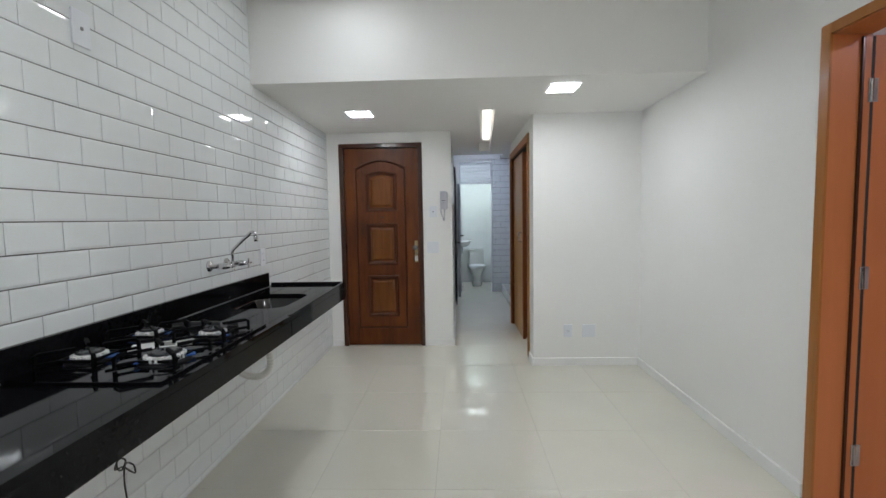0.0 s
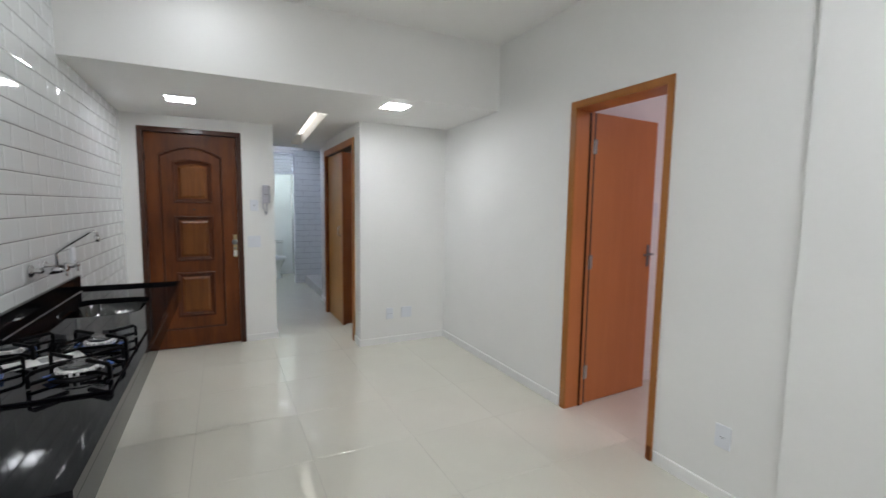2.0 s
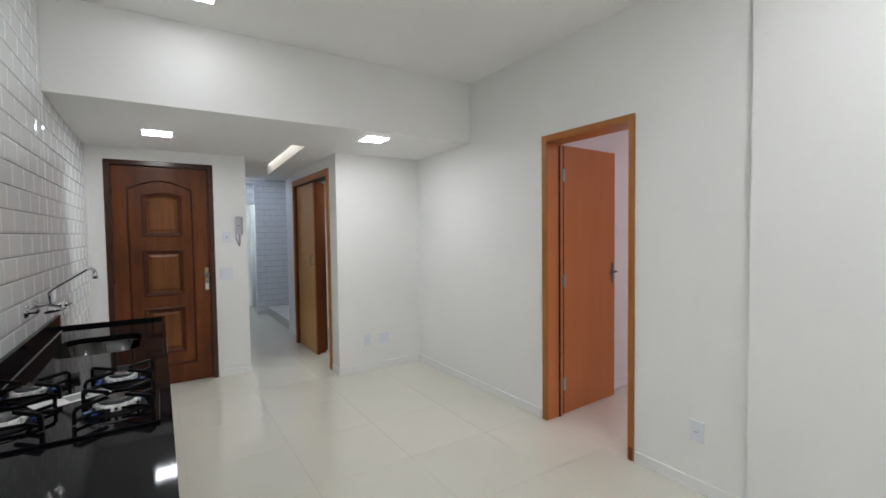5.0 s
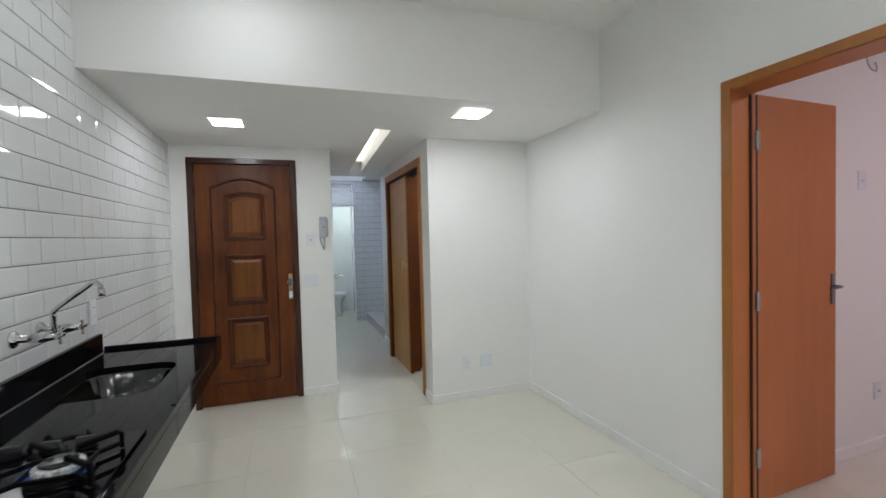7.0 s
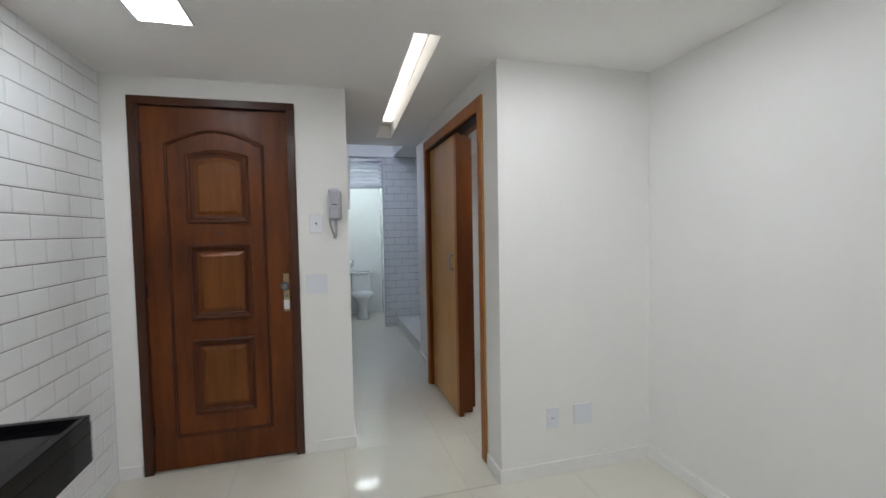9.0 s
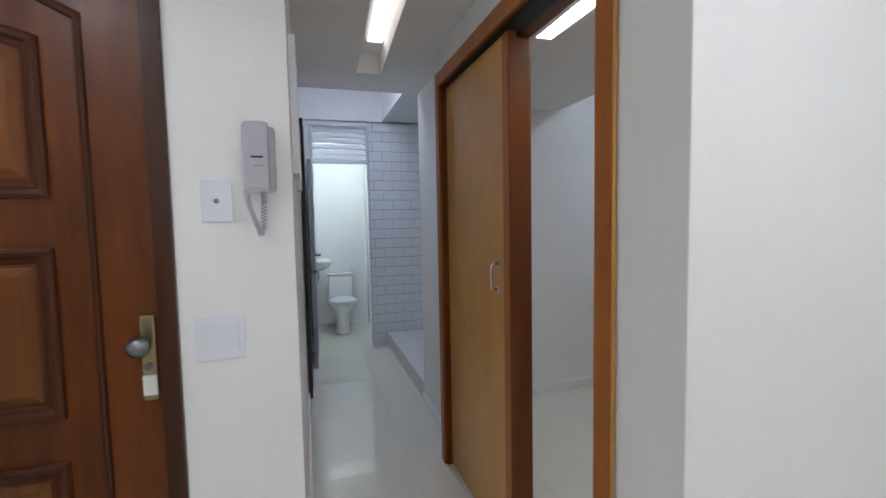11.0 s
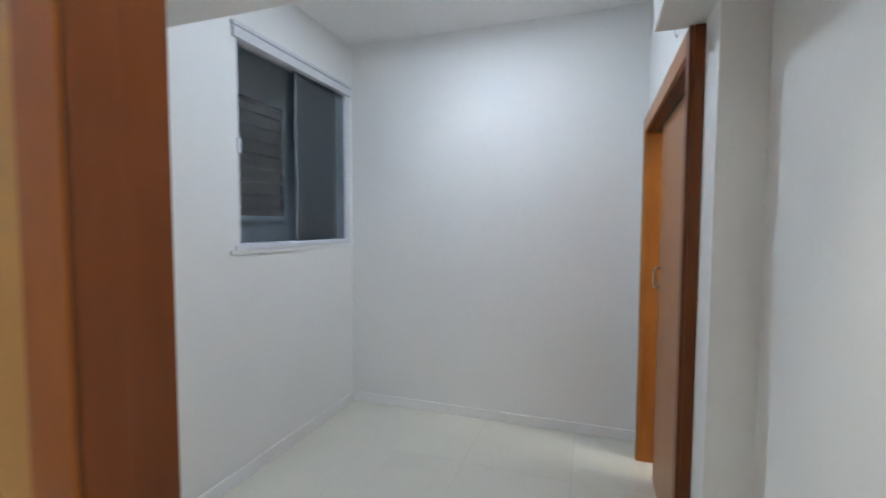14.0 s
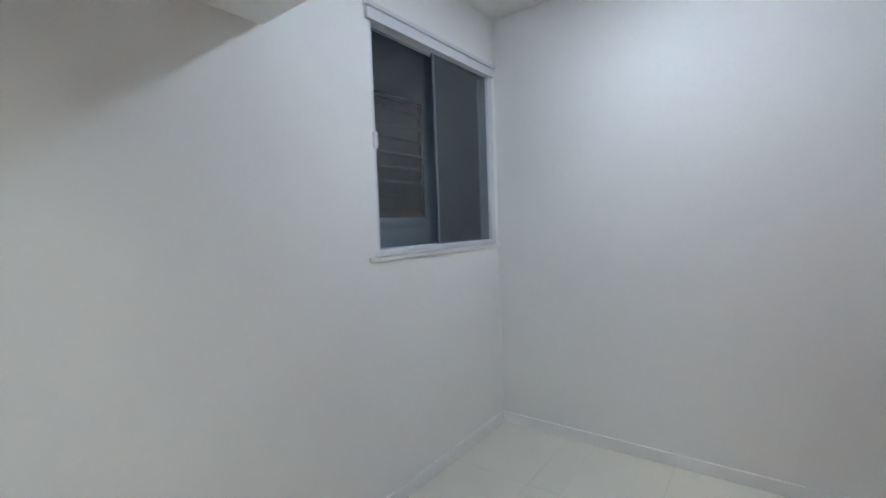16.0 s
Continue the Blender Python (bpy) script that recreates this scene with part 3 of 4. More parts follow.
# hinged door of the bedroom beside the living room
door = base("door_4", "open orange-brown flush wooden door in a matching frame", "door", (XR, 2.53, 0), kind="structure")
a, b = 2.15 - 2.53, 2.912 - 2.53
frame_ = part("frame", boxes((0, 0.165, a + 0.003, a + 0.045, 0, 2.10), (0, 0.165, b - 0.045, b - 0.003, 0, 2.10), (0, 0.165, a + 0.003, b - 0.003, 2.102, 2.147)), ORANGE, door, "orange-brown wooden door lining")
part("casing", boxes((-0.012, -0.001, a - 0.003, a + 0.034, 0, 2.15), bevel=0.002), TRIM_WOOD, frame_)
part("casing", boxes((-0.012, -0.001, b - 0.048, b + 0.003, 0, 2.15), bevel=0.002), TRIM_WOOD, frame_)
part("casing", boxes((-0.012, -0.001, a + 0.034, b - 0.048, 2.105, 2.15), bevel=0.002), TRIM_WOOD, frame_)
part("worn_foot", boxes((-0.0128, -0.0121, a + 0.002, a + 0.030, 0.0, 0.085), bevel=0.0002), REVEAL_WOOD, frame_, "darker worn foot of the casing")
part("stop", boxes((0.118, 0.128, b - 0.056, b - 0.0455, 0, 2.088)), FRAMEDARK, frame_, "dark rubber seal in the rebate")
leaf = part("leaf", boxes((0.004, 0.672, -0.0, 0.034, 0.008, 2.095), bevel=0.0015), ORANGE, door)
part("seal", boxes((-0.010, 0.0038, -0.0015, 0.034, 0.010, 2.09)), DARK, leaf, "dark hinge-side edge")
leaf.matrix_basis = pose(2.115 - XR, 2.868 - 2.53, 0, 0, 0, 2.6)
for z in (0.245, 1.055, 1.865):
    hinge = part("hinge", boxes((-0.020, 0.022, -0.0035, -0.0002, z - 0.05, z + 0.05), bevel=0.001), STEEL, leaf, "steel butt hinge")
    part("pin", tube([(-0.004, -0.006, z - 0.047), (-0.004, -0.006, z + 0.047)], 0.006, 10), STEEL, hinge)
hp = part("handle_plate", boxes((0.622, 0.650, -0.007, -0.0005, 0.99, 1.16), bevel=0.002), NICKEL, leaf, "satin nickel handle plate")
part("lever", tube([(0.636, -0.006, 1.09), (0.636, -0.04, 1.09), (0.632, -0.048, 1.09), (0.60, -0.05, 1.09), (0.53, -0.05, 1.088)], 0.008, 10), NICKEL, hp, smooth=True)
part("bolt", boxes((0.6725, 0.684, 0.010, 0.024, 1.05, 1.075)), NICKEL, leaf)
part("lever", tube([(0.636, 0.035, 1.09), (0.636, 0.07, 1.09), (0.65, 0.076, 1.09), (0.70, 0.078, 1.088)], 0.008, 10), NICKEL, leaf, smooth=True)

# ---------------- bedroom window and shaft ----------------
win = base("window_1", "white aluminium sliding window with two dark panes", "window", (3.265, Y_WIN, 1.29), kind="structure")
fx = -3.265
part("window_frame", boxes((2.70 + fx, 3.83 + fx, 0.0, 0.07, 1.075, 1.14), (2.672 + fx, 3.825 + fx, -0.022, -0.001, 1.075, 1.128), (3.778 + fx, 3.83 + fx, 0.0, 0.07, -0.002, 1.074),
                             (2.70 + fx, 2.712 + fx, 0.0, 0.07, -0.002, 1.074), bevel=0.002), WHITEALU, win)
part("head_ledge", boxes((2.664 + fx, 3.845 + fx, -0.026, -0.001, 1.135, 1.156), bevel=0.003), WHITEALU, win)
part("bottom_rail", boxes((2.668 + fx, 3.80 + fx, -0.020, -0.001, -0.034, -0.010), (2.70 + fx, 3.83 + fx, 0.0, 0.125, -0.014, -0.003), bevel=0.003), WHITEALU, win)
part("window_sill", boxes((2.634 + fx, 3.858 + fx, -0.012, -0.001, -0.058, -0.0345), bevel=0.004), SKIRT, win)
for x0, x1, y in ((2.712, 3.235, 0.045), (3.205, 3.777, 0.022)):
    p_ = part("pane", boxes((x0 + fx, x1 + fx, y, y + 0.006, -0.002, 1.074)), PANE if y > 0.03 else GREYPANE, win, "dark clear glass pane" if y > 0.03 else "greyish slightly rough glass pane")
    p_.visible_shadow = False
part("mullion", boxes((3.202 + fx, 3.214 + fx, 0.014, 0.021, -0.002, 1.074), (3.226 + fx, 3.238 + fx, 0.030, 0.037, -0.002, 1.074)), ALU, win, "grey pane edge")
part("mullion", boxes((3.668 + fx, 3.680 + fx, 0.030, 0.036, -0.002, 1.074)), ALU, win, "grey pane edge")
part("latch", boxes((2.690 + fx, 2.712 + fx, -0.016, 0.0, 0.48, 0.56), bevel=0.006), PLASTIC, win, "small white latch")

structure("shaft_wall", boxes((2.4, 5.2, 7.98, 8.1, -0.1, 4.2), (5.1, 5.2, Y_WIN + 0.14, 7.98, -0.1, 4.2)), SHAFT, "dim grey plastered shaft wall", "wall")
lou = base("louvre_window", "dark louvred window on the shaft wall", "window", (3.82, 7.98, 1.465), kind="structure")
part("window_frame", boxes((-0.285, -0.255, -0.03, -0.002, 0, 0.94), (0.25, 0.275, -0.03, -0.002, 0, 0.94), (-0.255, 0.25, -0.03, -0.002, 0.91, 0.94), (-0.255, 0.25, -0.03, -0.002, 0, 0.03)), LOUVRE, lou, "dark metal frame")
part("backing", boxes((-0.255, 0.25, -0.008, -0.002, 0.03, 0.91)), LOUVRE, lou)
for i in range(8):
    bm = turned(boxes((-0.253, 0.248, -0.045, 0.0, -0.002, 0.002)), Matrix.Rotation(radians(38), 4, "X"))
    part("slat", shifted(bm, 0, -0.009, 0.075 + i * 0.11), SLAT_LIT if i in (2, 3, 6) else LOUVRE, lou)
part("sill", boxes((-0.30, 0.29, -0.05, -0.002, -0.045, -0.001)), SHAFT, lou)

# ---------------- kitchen counter ----------------
XF, YN, YF, ZC = -0.488, 1.575, 4.0, 0.89
SX0, SX1, SY0, SY1 = -0.945, -0.605, 3.14, 3.60


def rounded(x0, x1, y0, y1, r, n=6):
    pts = []
    for cx, cy, a0 in ((x1 - r, y0 + r, -90), (x1 - r, y1 - r, 0), (x0 + r, y1 - r, 90), (x0 + r, y0 + r, 180)):
        for i in range(n + 1):
            a = radians(a0 + 90 * i / n)
            pts.append((cx + r * math.cos(a), cy + r * math.sin(a)))
    return pts


counter = base("counter", "long polished black granite worktop fixed to the tiled wall", "counter", (-0.77, 2.3, ZC))
bm = bmesh.new()
outer = [(XL + 0.010, YN), (XF, YN), (XF, YF), (XL + 0.010, YF)]
inner = rounded(SX0, SX1, SY0, SY1, 0.09)
edges = []
for loop in (outer, inner):
    vs = [bm.verts.new((x + 0.77, y - 2.3, 0)) for x, y in loop]
    edges += [bm.edges.new((vs[i], vs[(i + 1) % len(vs)])) for i in range(len(vs))]
bmesh.ops.triangle_fill(bm, edges=edges, use_beauty=True)
ext = bmesh.ops.extrude_face_region(bm, geom=list(bm.faces))
bmesh.ops.translate(bm, verts=[v for v in ext["geom"] if isinstance(v, bmesh.types.BMVert)], vec=(0, 0, -0.025))
part("top", bm, GRANITE, counter)
for x0, x1, y0, y1 in ((XF - 0.022, XF, YN, 2.968), (XF - 0.022, XF, 2.97, YF), (XL + 0.01, XF - 0.0225, YF - 0.022, YF), (XL + 0.01, XF - 0.0225, YN, YN + 0.022)):
    part("apron", boxes((x0 + 0.77, x1 + 0.77, y0 - 2.3, y1 - 2.3, -0.105, -0.0255), bevel=0.002), GRANITE, counter, "black granite front edge")
part("raised_edge", boxes((XL + 0.01 + 0.77, XF - 0.001 + 0.77, YF - 0.02 - 2.3, YF - 2.3, 0.0, 0.018), bevel=0.002), GRANITE, counter)
bm = bmesh.new()
rim = [[bm.verts.new((x + 0.77, y - 2.3, z)) for x, z in ((XF - 0.018, 0.0004), (XF - 0.016, h), (XF - 0.002, h), (XF, h - 0.0015), (XF, 0.0004))] for y, h in ((2.97, 0.003), (YF - 0.0205, 0.0175))]
for k in range(5):
    bm.faces.new((rim[0][k], rim[0][(k + 1) % 5], rim[1][(k + 1) % 5], rim[1][k]))
bm.faces.new(rim[0])
bm.faces.new(rim[1][::-1])
part("raised_edge", bm, GRANITE, counter, "raised black granite front rim beside the sink")
for y0, y1 in ((YN, 2.82), (2.822, 3.915)):
    part("backsplash", boxes((XL + 0.010 + 0.77, XL + 0.030 + 0.77, y0 - 2.3, y1 - 2.3, 0.0, 0.098), bevel=0.0015), GRANITE, counter, "black granite upstand")

part("joint", boxes((XL + 0.0302 + 0.77, XL + 0.0335 + 0.77, YN - 2.3, 3.915 - 2.3, 0.0003, 0.0035)), CAULK, counter, "thin pale sealant line")

sink = base("sink", "small stainless steel sink bowl set into the worktop", "sink", (-0.775, 3.37, ZC))
bm = bmesh.new()
rings = []
for inset, z, r in ((-0.012, -0.027, 0.10), (-0.001, -0.027, 0.09), (0.004, -0.035, 0.086), (0.012, -0.12, 0.08), (0.03, -0.155, 0.07), (0.07, -0.165, 0.04)):
    loop = rounded(SX0 + inset, SX1 - inset, SY0 + inset, SY1 - inset, r)
    rings.append([bm.verts.new((x + 0.775, y - 3.37, z)) for x, y in loop])
for p0, p1 in zip(rings, rings[1:]):
    for i in range(len(p0)):
        bm.faces.new((p0[i], p0[(i + 1) % len(p0)], p1[(i + 1) % len(p1)], p1[i]))
bm.faces.new(rings[-1])
part("bowl", bm, SINKSTEEL, sink, smooth=True)
part("drain", lathe([(0.045, -0.166), (0.045, -0.161), (0.036, -0.160), (0.03, -0.164)], 20), CHROME, sink, "chrome drain ring")

# ---------------- gas hob ----------------
hob = base("gas_hob", "black glass four-burner gas hob on the worktop", "hob", (-0.77, 2.42, ZC))
part("glass_plate", boxes((-0.225, 0.250, -0.345, 0.345, 0.001, 0.009), bevel=0.002), HOBGLASS, hob)


def burner(x, y, r, film):
    """A black base dish, a notched bright crown and a dark flat cap."""
    b_ = part("burner", lathe([(r + 0.026, 0.0092), (r + 0.024, 0.014), (r + 0.008, 0.017), (r - 0.004, 0.018)], 28, (x, y, 0)), IRON, hob, "black burner dish", smooth=False)
    bm = lathe([(r + 0.006, 0.018), (r + 0.005, 0.033), (r + 0.001, 0.036), (r - 0.012, 0.036)], 32, (x, y, 0))
    for k in range(22):
        m = Matrix.Translation((x, y, 0)) @ Matrix.Rotation(2 * math.pi * k / 22, 4, "Z")
        vs = [bm.verts.new(m @ Vector((r + 0.006 + 0.0035 * dx, 0.0042 * dy, z))) for z in (0.0182, 0.0335) for dx, dy in ((-1, -1), (1, -1), (1, 1), (-1, 1))]
        for f in ((0, 1, 2, 3), (4, 5, 6, 7), (0, 1, 5, 4), (1, 2, 6, 5), (2, 3, 7, 6), (3, 0, 4, 7)):
            bm.faces.new([vs[i] for i in f])
    part("crown", bm, CROWN, b_, "bright aluminium flame crown")
    part("cap", lathe([(r - 0.004, 0.0363), (r - 0.002, 0.038), (r - 0.003, 0.042), (r - 0.008, 0.0445), (r - 0.016, 0.0455), (0.004, 0.0462)], 28, (x, y, 0)), CAP, b_, "black enamel cap", smooth=True)
    for a0 in film:
        m = Matrix.Translation((x, y, 0)) @ Matrix.Rotation(radians(a0), 4, "Z")
        bm = boxes((r + 0.006, r + 0.034, -0.022, 0.022, 0.0185, 0.0225), bevel=0.0008)
        bm.transform(m)
        part("film", bm, BLUEFILM, b_, "scrap of blue protective film")
    return b_


CAP = mat("dark_enamel_cap", (0.03, 0.032, 0.036), 0.22, vary=0.15)
GRATE = mat("black_cast_iron", (0.0035, 0.0035, 0.004), 0.5, vary=0.2, spec=0.05)
KNOBGREY = mat("dark_grey_plastic", (0.06, 0.06, 0.063), 0.25, vary=0.1)
CROWN = mat("cast_aluminium", (0.80, 0.80, 0.79), 0.28, 0.35, vary=0.1, scale=60)
BURN = [(-0.128, 0.138), (0.130, 0.136), (-0.126, -0.148), (0.136, -0.156)]
for (x, y), r, film in zip(BURN, (0.038, 0.040, 0.042, 0.052), ((20, 75, 200), (150, 205, 330), (15, 60, 185), (35, 80, 215))):
    burner(x, y, r, film)
for x, y in BURN:
    bm = bmesh.new()
    g, zt = 0.100, 0.056
    for a in range(4):
        c, s_ = math.cos(radians(45 + 90 * a)), math.sin(radians(45 + 90 * a))
        e = g * 1.35
        tube([(x + 0.036 * c, y + 0.036 * s_, zt), (x + (e - 0.010) * c, y + (e - 0.010) * s_, zt), (x + e * c, y + e * s_, zt - 0.008), (x + e * c, y + e * s_, 0.013)], 0.0072, 4, bm)
        tube([(x + e * c, y + e * s_, 0.024), (x + 0.078 * c, y + 0.078 * s_, 0.024)], 0.006, 4, bm)
        c2, s2 = math.cos(radians(135 + 90 * a)), math.sin(radians(135 + 90 * a))
        tube([(x + 0.078 * c, y + 0.078 * s_, 0.024), (x + 0.078 * c2, y + 0.078 * s2, 0.024)], 0.006, 4, bm)
    part("grate", bm, GRATE, hob, "black pan support")
for x in (-0.110, -0.030, 0.050, 0.130):
    k_ = part("knob", lathe([(0.025, 0.0092), (0.0245, 0.014), (0.021, 0.019), (0.012, 0.020)], 20, (x, 0.285, 0)), IRON, hob, "black control knob")
    part("grip", boxes((x - 0.023, x + 0.023, 0.278, 0.292, 0.0195, 0.036), bevel=0.003), KNOBGREY, k_, "dark grey grip bar")

tag_ = base("paper_leaflet", "white paper leaflet with a grey square lying on the hob", "leaflet", (-0.772, 2.45, ZC + 0.0095), rz=27)
part("sheet", boxes((-0.100, 0.100, -0.046, 0.046, 0.0, 0.0012)), PAPER, tag_)
part("print", boxes((-0.014, 0.042, -0.032, 0.028, 0.0013, 0.0017)), GREYINK, tag_, "grey printed square")

# ---------------- tap ----------------
tap = base("tap", "chrome wall-mounted kitchen mixer tap with a swan neck", "tap", (XL + 0.010, 3.335, 1.11))
part("body", tube([(0.065, -0.122, 0), (0.065, 0.055, 0)], 0.013, 14), CHROME, tap, smooth=True)
for y in (-0.122, 0.055):
    bm = turned(lathe([(0.030, 0), (0.030, 0.006), (0.020, 0.014), (0.013, 0.016), (0.013, 0.060)], 20), Matrix.Rotation(radians(90), 4, "Y"))
    part("flange", shifted(bm, 0, y, 0), CHROME, tap, smooth=True)
    h_ = part("valve", tube([(0.050, y, 0), (0.085, y, 0), (0.105, y, 0), (0.128, y, 0)], 0.015, 14, radii=[0.016, 0.018, 0.014, 0.009]), CHROME, tap, smooth=True)
    part("handle", tube([(0.134, y, -0.028), (0.134, y, 0.028)], 0.006, 10), CHROME, h_, "chrome cross handle")
    part("handle", tube([(0.134, y - 0.028, 0), (0.134, y + 0.028, 0)], 0.006, 10), CHROME, h_)
part("spout", tube([(0.065, 0.003, 0.0), (0.065, 0.003, 0.065), (0.068, 0.001, 0.075), (0.085, -0.008, 0.09)] + [(0.085 + 0.13 * q, -0.008 - 0.075 * q, 0.09 + 0.085 * q) for q in (0.3, 0.6, 0.9)]
                   + [(0.222, -0.084, 0.182), (0.238, -0.092, 0.182), (0.250, -0.097, 0.172), (0.254, -0.099, 0.158)], 0.0085, 12), CHROME, tap, smooth=True)
part("aerator", tube([(0.254, -0.099, 0.160), (0.2545, -0.099, 0.132)], 0.012, 14), CHROME, tap, smooth=True)

# drain hose below the sink and a loose cable
hose = base("drain_hose", "white corrugated drain hose looping below the worktop", "hose", (-0.80, 3.33, 0.45))
pts = []
ctrl = [Vector(p) for p in ((0.02, 0.0, 0.27), (0.03, 0.0, 0.17), (0.03, 0.01, 0.06), (-0.03, 0.02, 0.0), (-0.12, 0.02, 0.005), (-0.17, 0.01, 0.05), (-0.222, 0.0, 0.10))]
for i in range(len(ctrl) - 1):
    p0, p1, p2, p3 = ctrl[max(i - 1, 0)], ctrl[i], ctrl[i + 1], ctrl[min(i + 2, len(ctrl) - 1)]
    for k in range(12):
        q = k / 12
        pts.append(0.5 * (2 * p1 + (p2 - p0) * q + (2 * p0 - 5 * p1 + 4 * p2 - p3) * q * q + (3 * p1 - p0 - 3 * p2 + p3) * q ** 3))
part("hose", tube(pts, 0.02, 12, radii=[0.021 if k % 2 else 0.0175 for k in range(len(pts))]), HOSE, hose)
part("nut", lathe([(0.028, 0.262), (0.028, 0.285), (0.034, 0.287), (0.034, 0.30)], 16, (0.02, 0, 0)), PLASTIC, hose)

cab = base("cable", "thin black power cable with a loose knot hanging under the worktop", "cable", (-0.99, 2.485, 0.0))
ctrl = [Vector(p) for p in ((0, 0.0, 0.78), (0.0, 0.002, 0.60), (0.0, -0.012, 0.50), (0.004, -0.03, 0.425), (0.008, -0.012, 0.40), (0.006, 0.012, 0.425), (0.003, -0.015, 0.445), (0.0, -0.035, 0.415),
                             (0.004, 0.0, 0.405), (0.01, 0.03, 0.37), (0.008, 0.055, 0.35), (0.006, 0.05, 0.385), (0.004, 0.012, 0.41), (0.002, 0.004, 0.34), (0.0, 0.014, 0.25), (-0.005, 0.016, 0.12), (0.01, 0.0, 0.03), (0.03, -0.06, 0.006))]
pts = []
for i in range(len(ctrl) - 1):
    p0, p1, p2, p3 = ctrl[max(i - 1, 0)], ctrl[i], ctrl[i + 1], ctrl[min(i + 2, len(ctrl) - 1)]
    for k in range(6):
        q = k / 6
        pts.append(0.5 * (2 * p1 + (p2 - p0) * q + (2 * p0 - 5 * p1 + 4 * p2 - p3) * q * q + (3 * p1 - p0 - 3 * p2 + p3) * q ** 3))
part("cord", tube(pts, 0.0032, 8), BLACKCABLE, cab, smooth=True)


# ---------------- wall plates ----------------
def plate(label, at, rz, w, h, kind_="socket", category="socket"):
    """A wall plate that faces -y before it is turned."""
    p_ = base("wall_plate", label, category, at, rz, group="wall plates")
    part("cover", boxes((-w / 2, w / 2, -0.009, 0, -h / 2, h / 2), bevel=0.003), PLASTIC, p_)
    if kind_ == "socket":
        part("insert", boxes((-w * 0.30, w * 0.30, -0.0105, -0.0092, -h * 0.22, h * 0.22), bevel=0.0005), PLASTIC, p_)
        for dx, dz in ((-0.0095, 0), (0.0095, 0), (0, -0.004)):
            bm = turned(lathe([(0.0024, 0), (0.0024, 0.001)], 10), Matrix.Rotation(radians(90), 4, "X"))
            part("pin_hole", shifted(bm, dx, -0.0105, dz), DARK, p_)
    elif kind_ == "switch":
        for dx in (-w * 0.20, w * 0.20):
            bm = turned(boxes((-w * 0.17, w * 0.17, -0.006, 0, -h * 0.30, h * 0.30), bevel=0.001), Matrix.Rotation(radians(3 if dx < 0 else -3), 4, "X"))
            part("rocker", shifted(bm, dx, -0.0078, 0), PLASTIC, p_)
    elif kind_ == "outlet":
        bm = turned(lathe([(0.007, 0), (0.006, 0.003), (0.003, 0.005)], 12), Matrix.Rotation(radians(90), 4, "X"))
        part("cable_exit", shifted(bm, 0, -0.009, 0), GREYINK, p_)
    elif kind_ == "double":
        for dz in (-0.022, 0.022):
            part("insert", boxes((-w * 0.3, w * 0.3, -0.0105, -0.0092, dz - 0.015, dz + 0.015), bevel=0.0005), PLASTIC, p_)
            for dx in (-0.008, 0.008):
                bm = turned(lathe([(0.0024, 0), (0.0024, 0.001)], 10), Matrix.Rotation(radians(90), 4, "X"))
                part("pin_hole", shifted(bm, dx, -0.0105, dz), DARK, p_)
    return p_


plate("white square wall socket above the baseboard", (1.308, Y_NIB, 0.318), 0, 0.075, 0.115)
plate("white blank wall plate beside the socket", (1.495, Y_NIB, 0.318), 0, 0.115, 0.115, "blank", "wall plate")
plate("white wall socket near the pilaster", (XR, 1.768, 0.335), -90, 0.075, 0.115)
plate("white cable outlet plate beside the entrance door", (0.074, Y_ENT, 1.42), 0, 0.077, 0.113, "outlet", "wall plate")
plate("white double light switch beside the entrance door", (0.066, Y_ENT, 1.048), 0, 0.125, 0.12, "switch", "light switch")
plate("white double socket on the tiled wall by the tap", (XL + 0.010, 3.857, 1.105), 90, 0.07, 0.12, "double")
plate("white cable outlet high on the tiled wall", (XL + 0.010, 2.475, 2.055), 90, 0.075, 0.125, "outlet", "wall plate")
plate("white wall plate in the bedroom", (2.93, 3.0, 1.43), 0, 0.075, 0.115, "blank", "wall plate")
plate("white wall plate high in the bedroom", (3.21, 3.0, 1.70), 0, 0.075, 0.115, "socket")
plate("white wall socket low in the bedroom", (3.38, 3.0, 0.376), 0, 0.075, 0.115, "socket")

# intercom
ic = base("intercom", "grey-white wall intercom handset with a coiled cord", "intercom", (0.196, Y_ENT, 1.53))
part("base_plate", boxes((-0.026, 0.032, -0.034, 0, -0.088, 0.090), bevel=0.013), GREYPLASTIC, ic)
hs = part("handset", boxes((-0.046, 0.018, -0.060, -0.0345, -0.088, 0.098), bevel=0.0125), GREYPLASTIC, ic, "grey-white handset")
part("badge", boxes((-0.026, 0.004, -0.0635, -0.0622, 0.000, 0.005)), DARK, hs, "dark bar of small lettering")
part("badge", boxes((-0.022, 0.002, -0.0635, -0.0622, -0.022, -0.019)), GREYINK, hs)
ctrl = [Vector(p) for p in ((-0.042, -0.045, -0.082), (-0.038, -0.042, -0.125), (-0.022, -0.036, -0.17), (-0.012, -0.030, -0.205), (-0.004, -0.024, -0.18), (-0.002, -0.02, -0.118))]
pts = []
for i in range(260):
    q = i / 259 * (len(ctrl) - 1.001)
    j, f = int(q), q - int(q)
    c = ctrl[j].lerp(ctrl[j + 1], f)
    a = i / 259 * 2 * math.pi * 34
    pts.append(c + Vector((0.0065 * math.cos(a), 0.0065 * math.sin(a), 0)))
part("cord", tube(pts, 0.0017, 5), GREYPLASTIC, ic, "coiled grey cord", smooth=True)
part("cord_plug", tube([(-0.002, -0.02, -0.086), (-0.002, -0.02, -0.12)], 0.007, 8), GREYPLASTIC, ic)

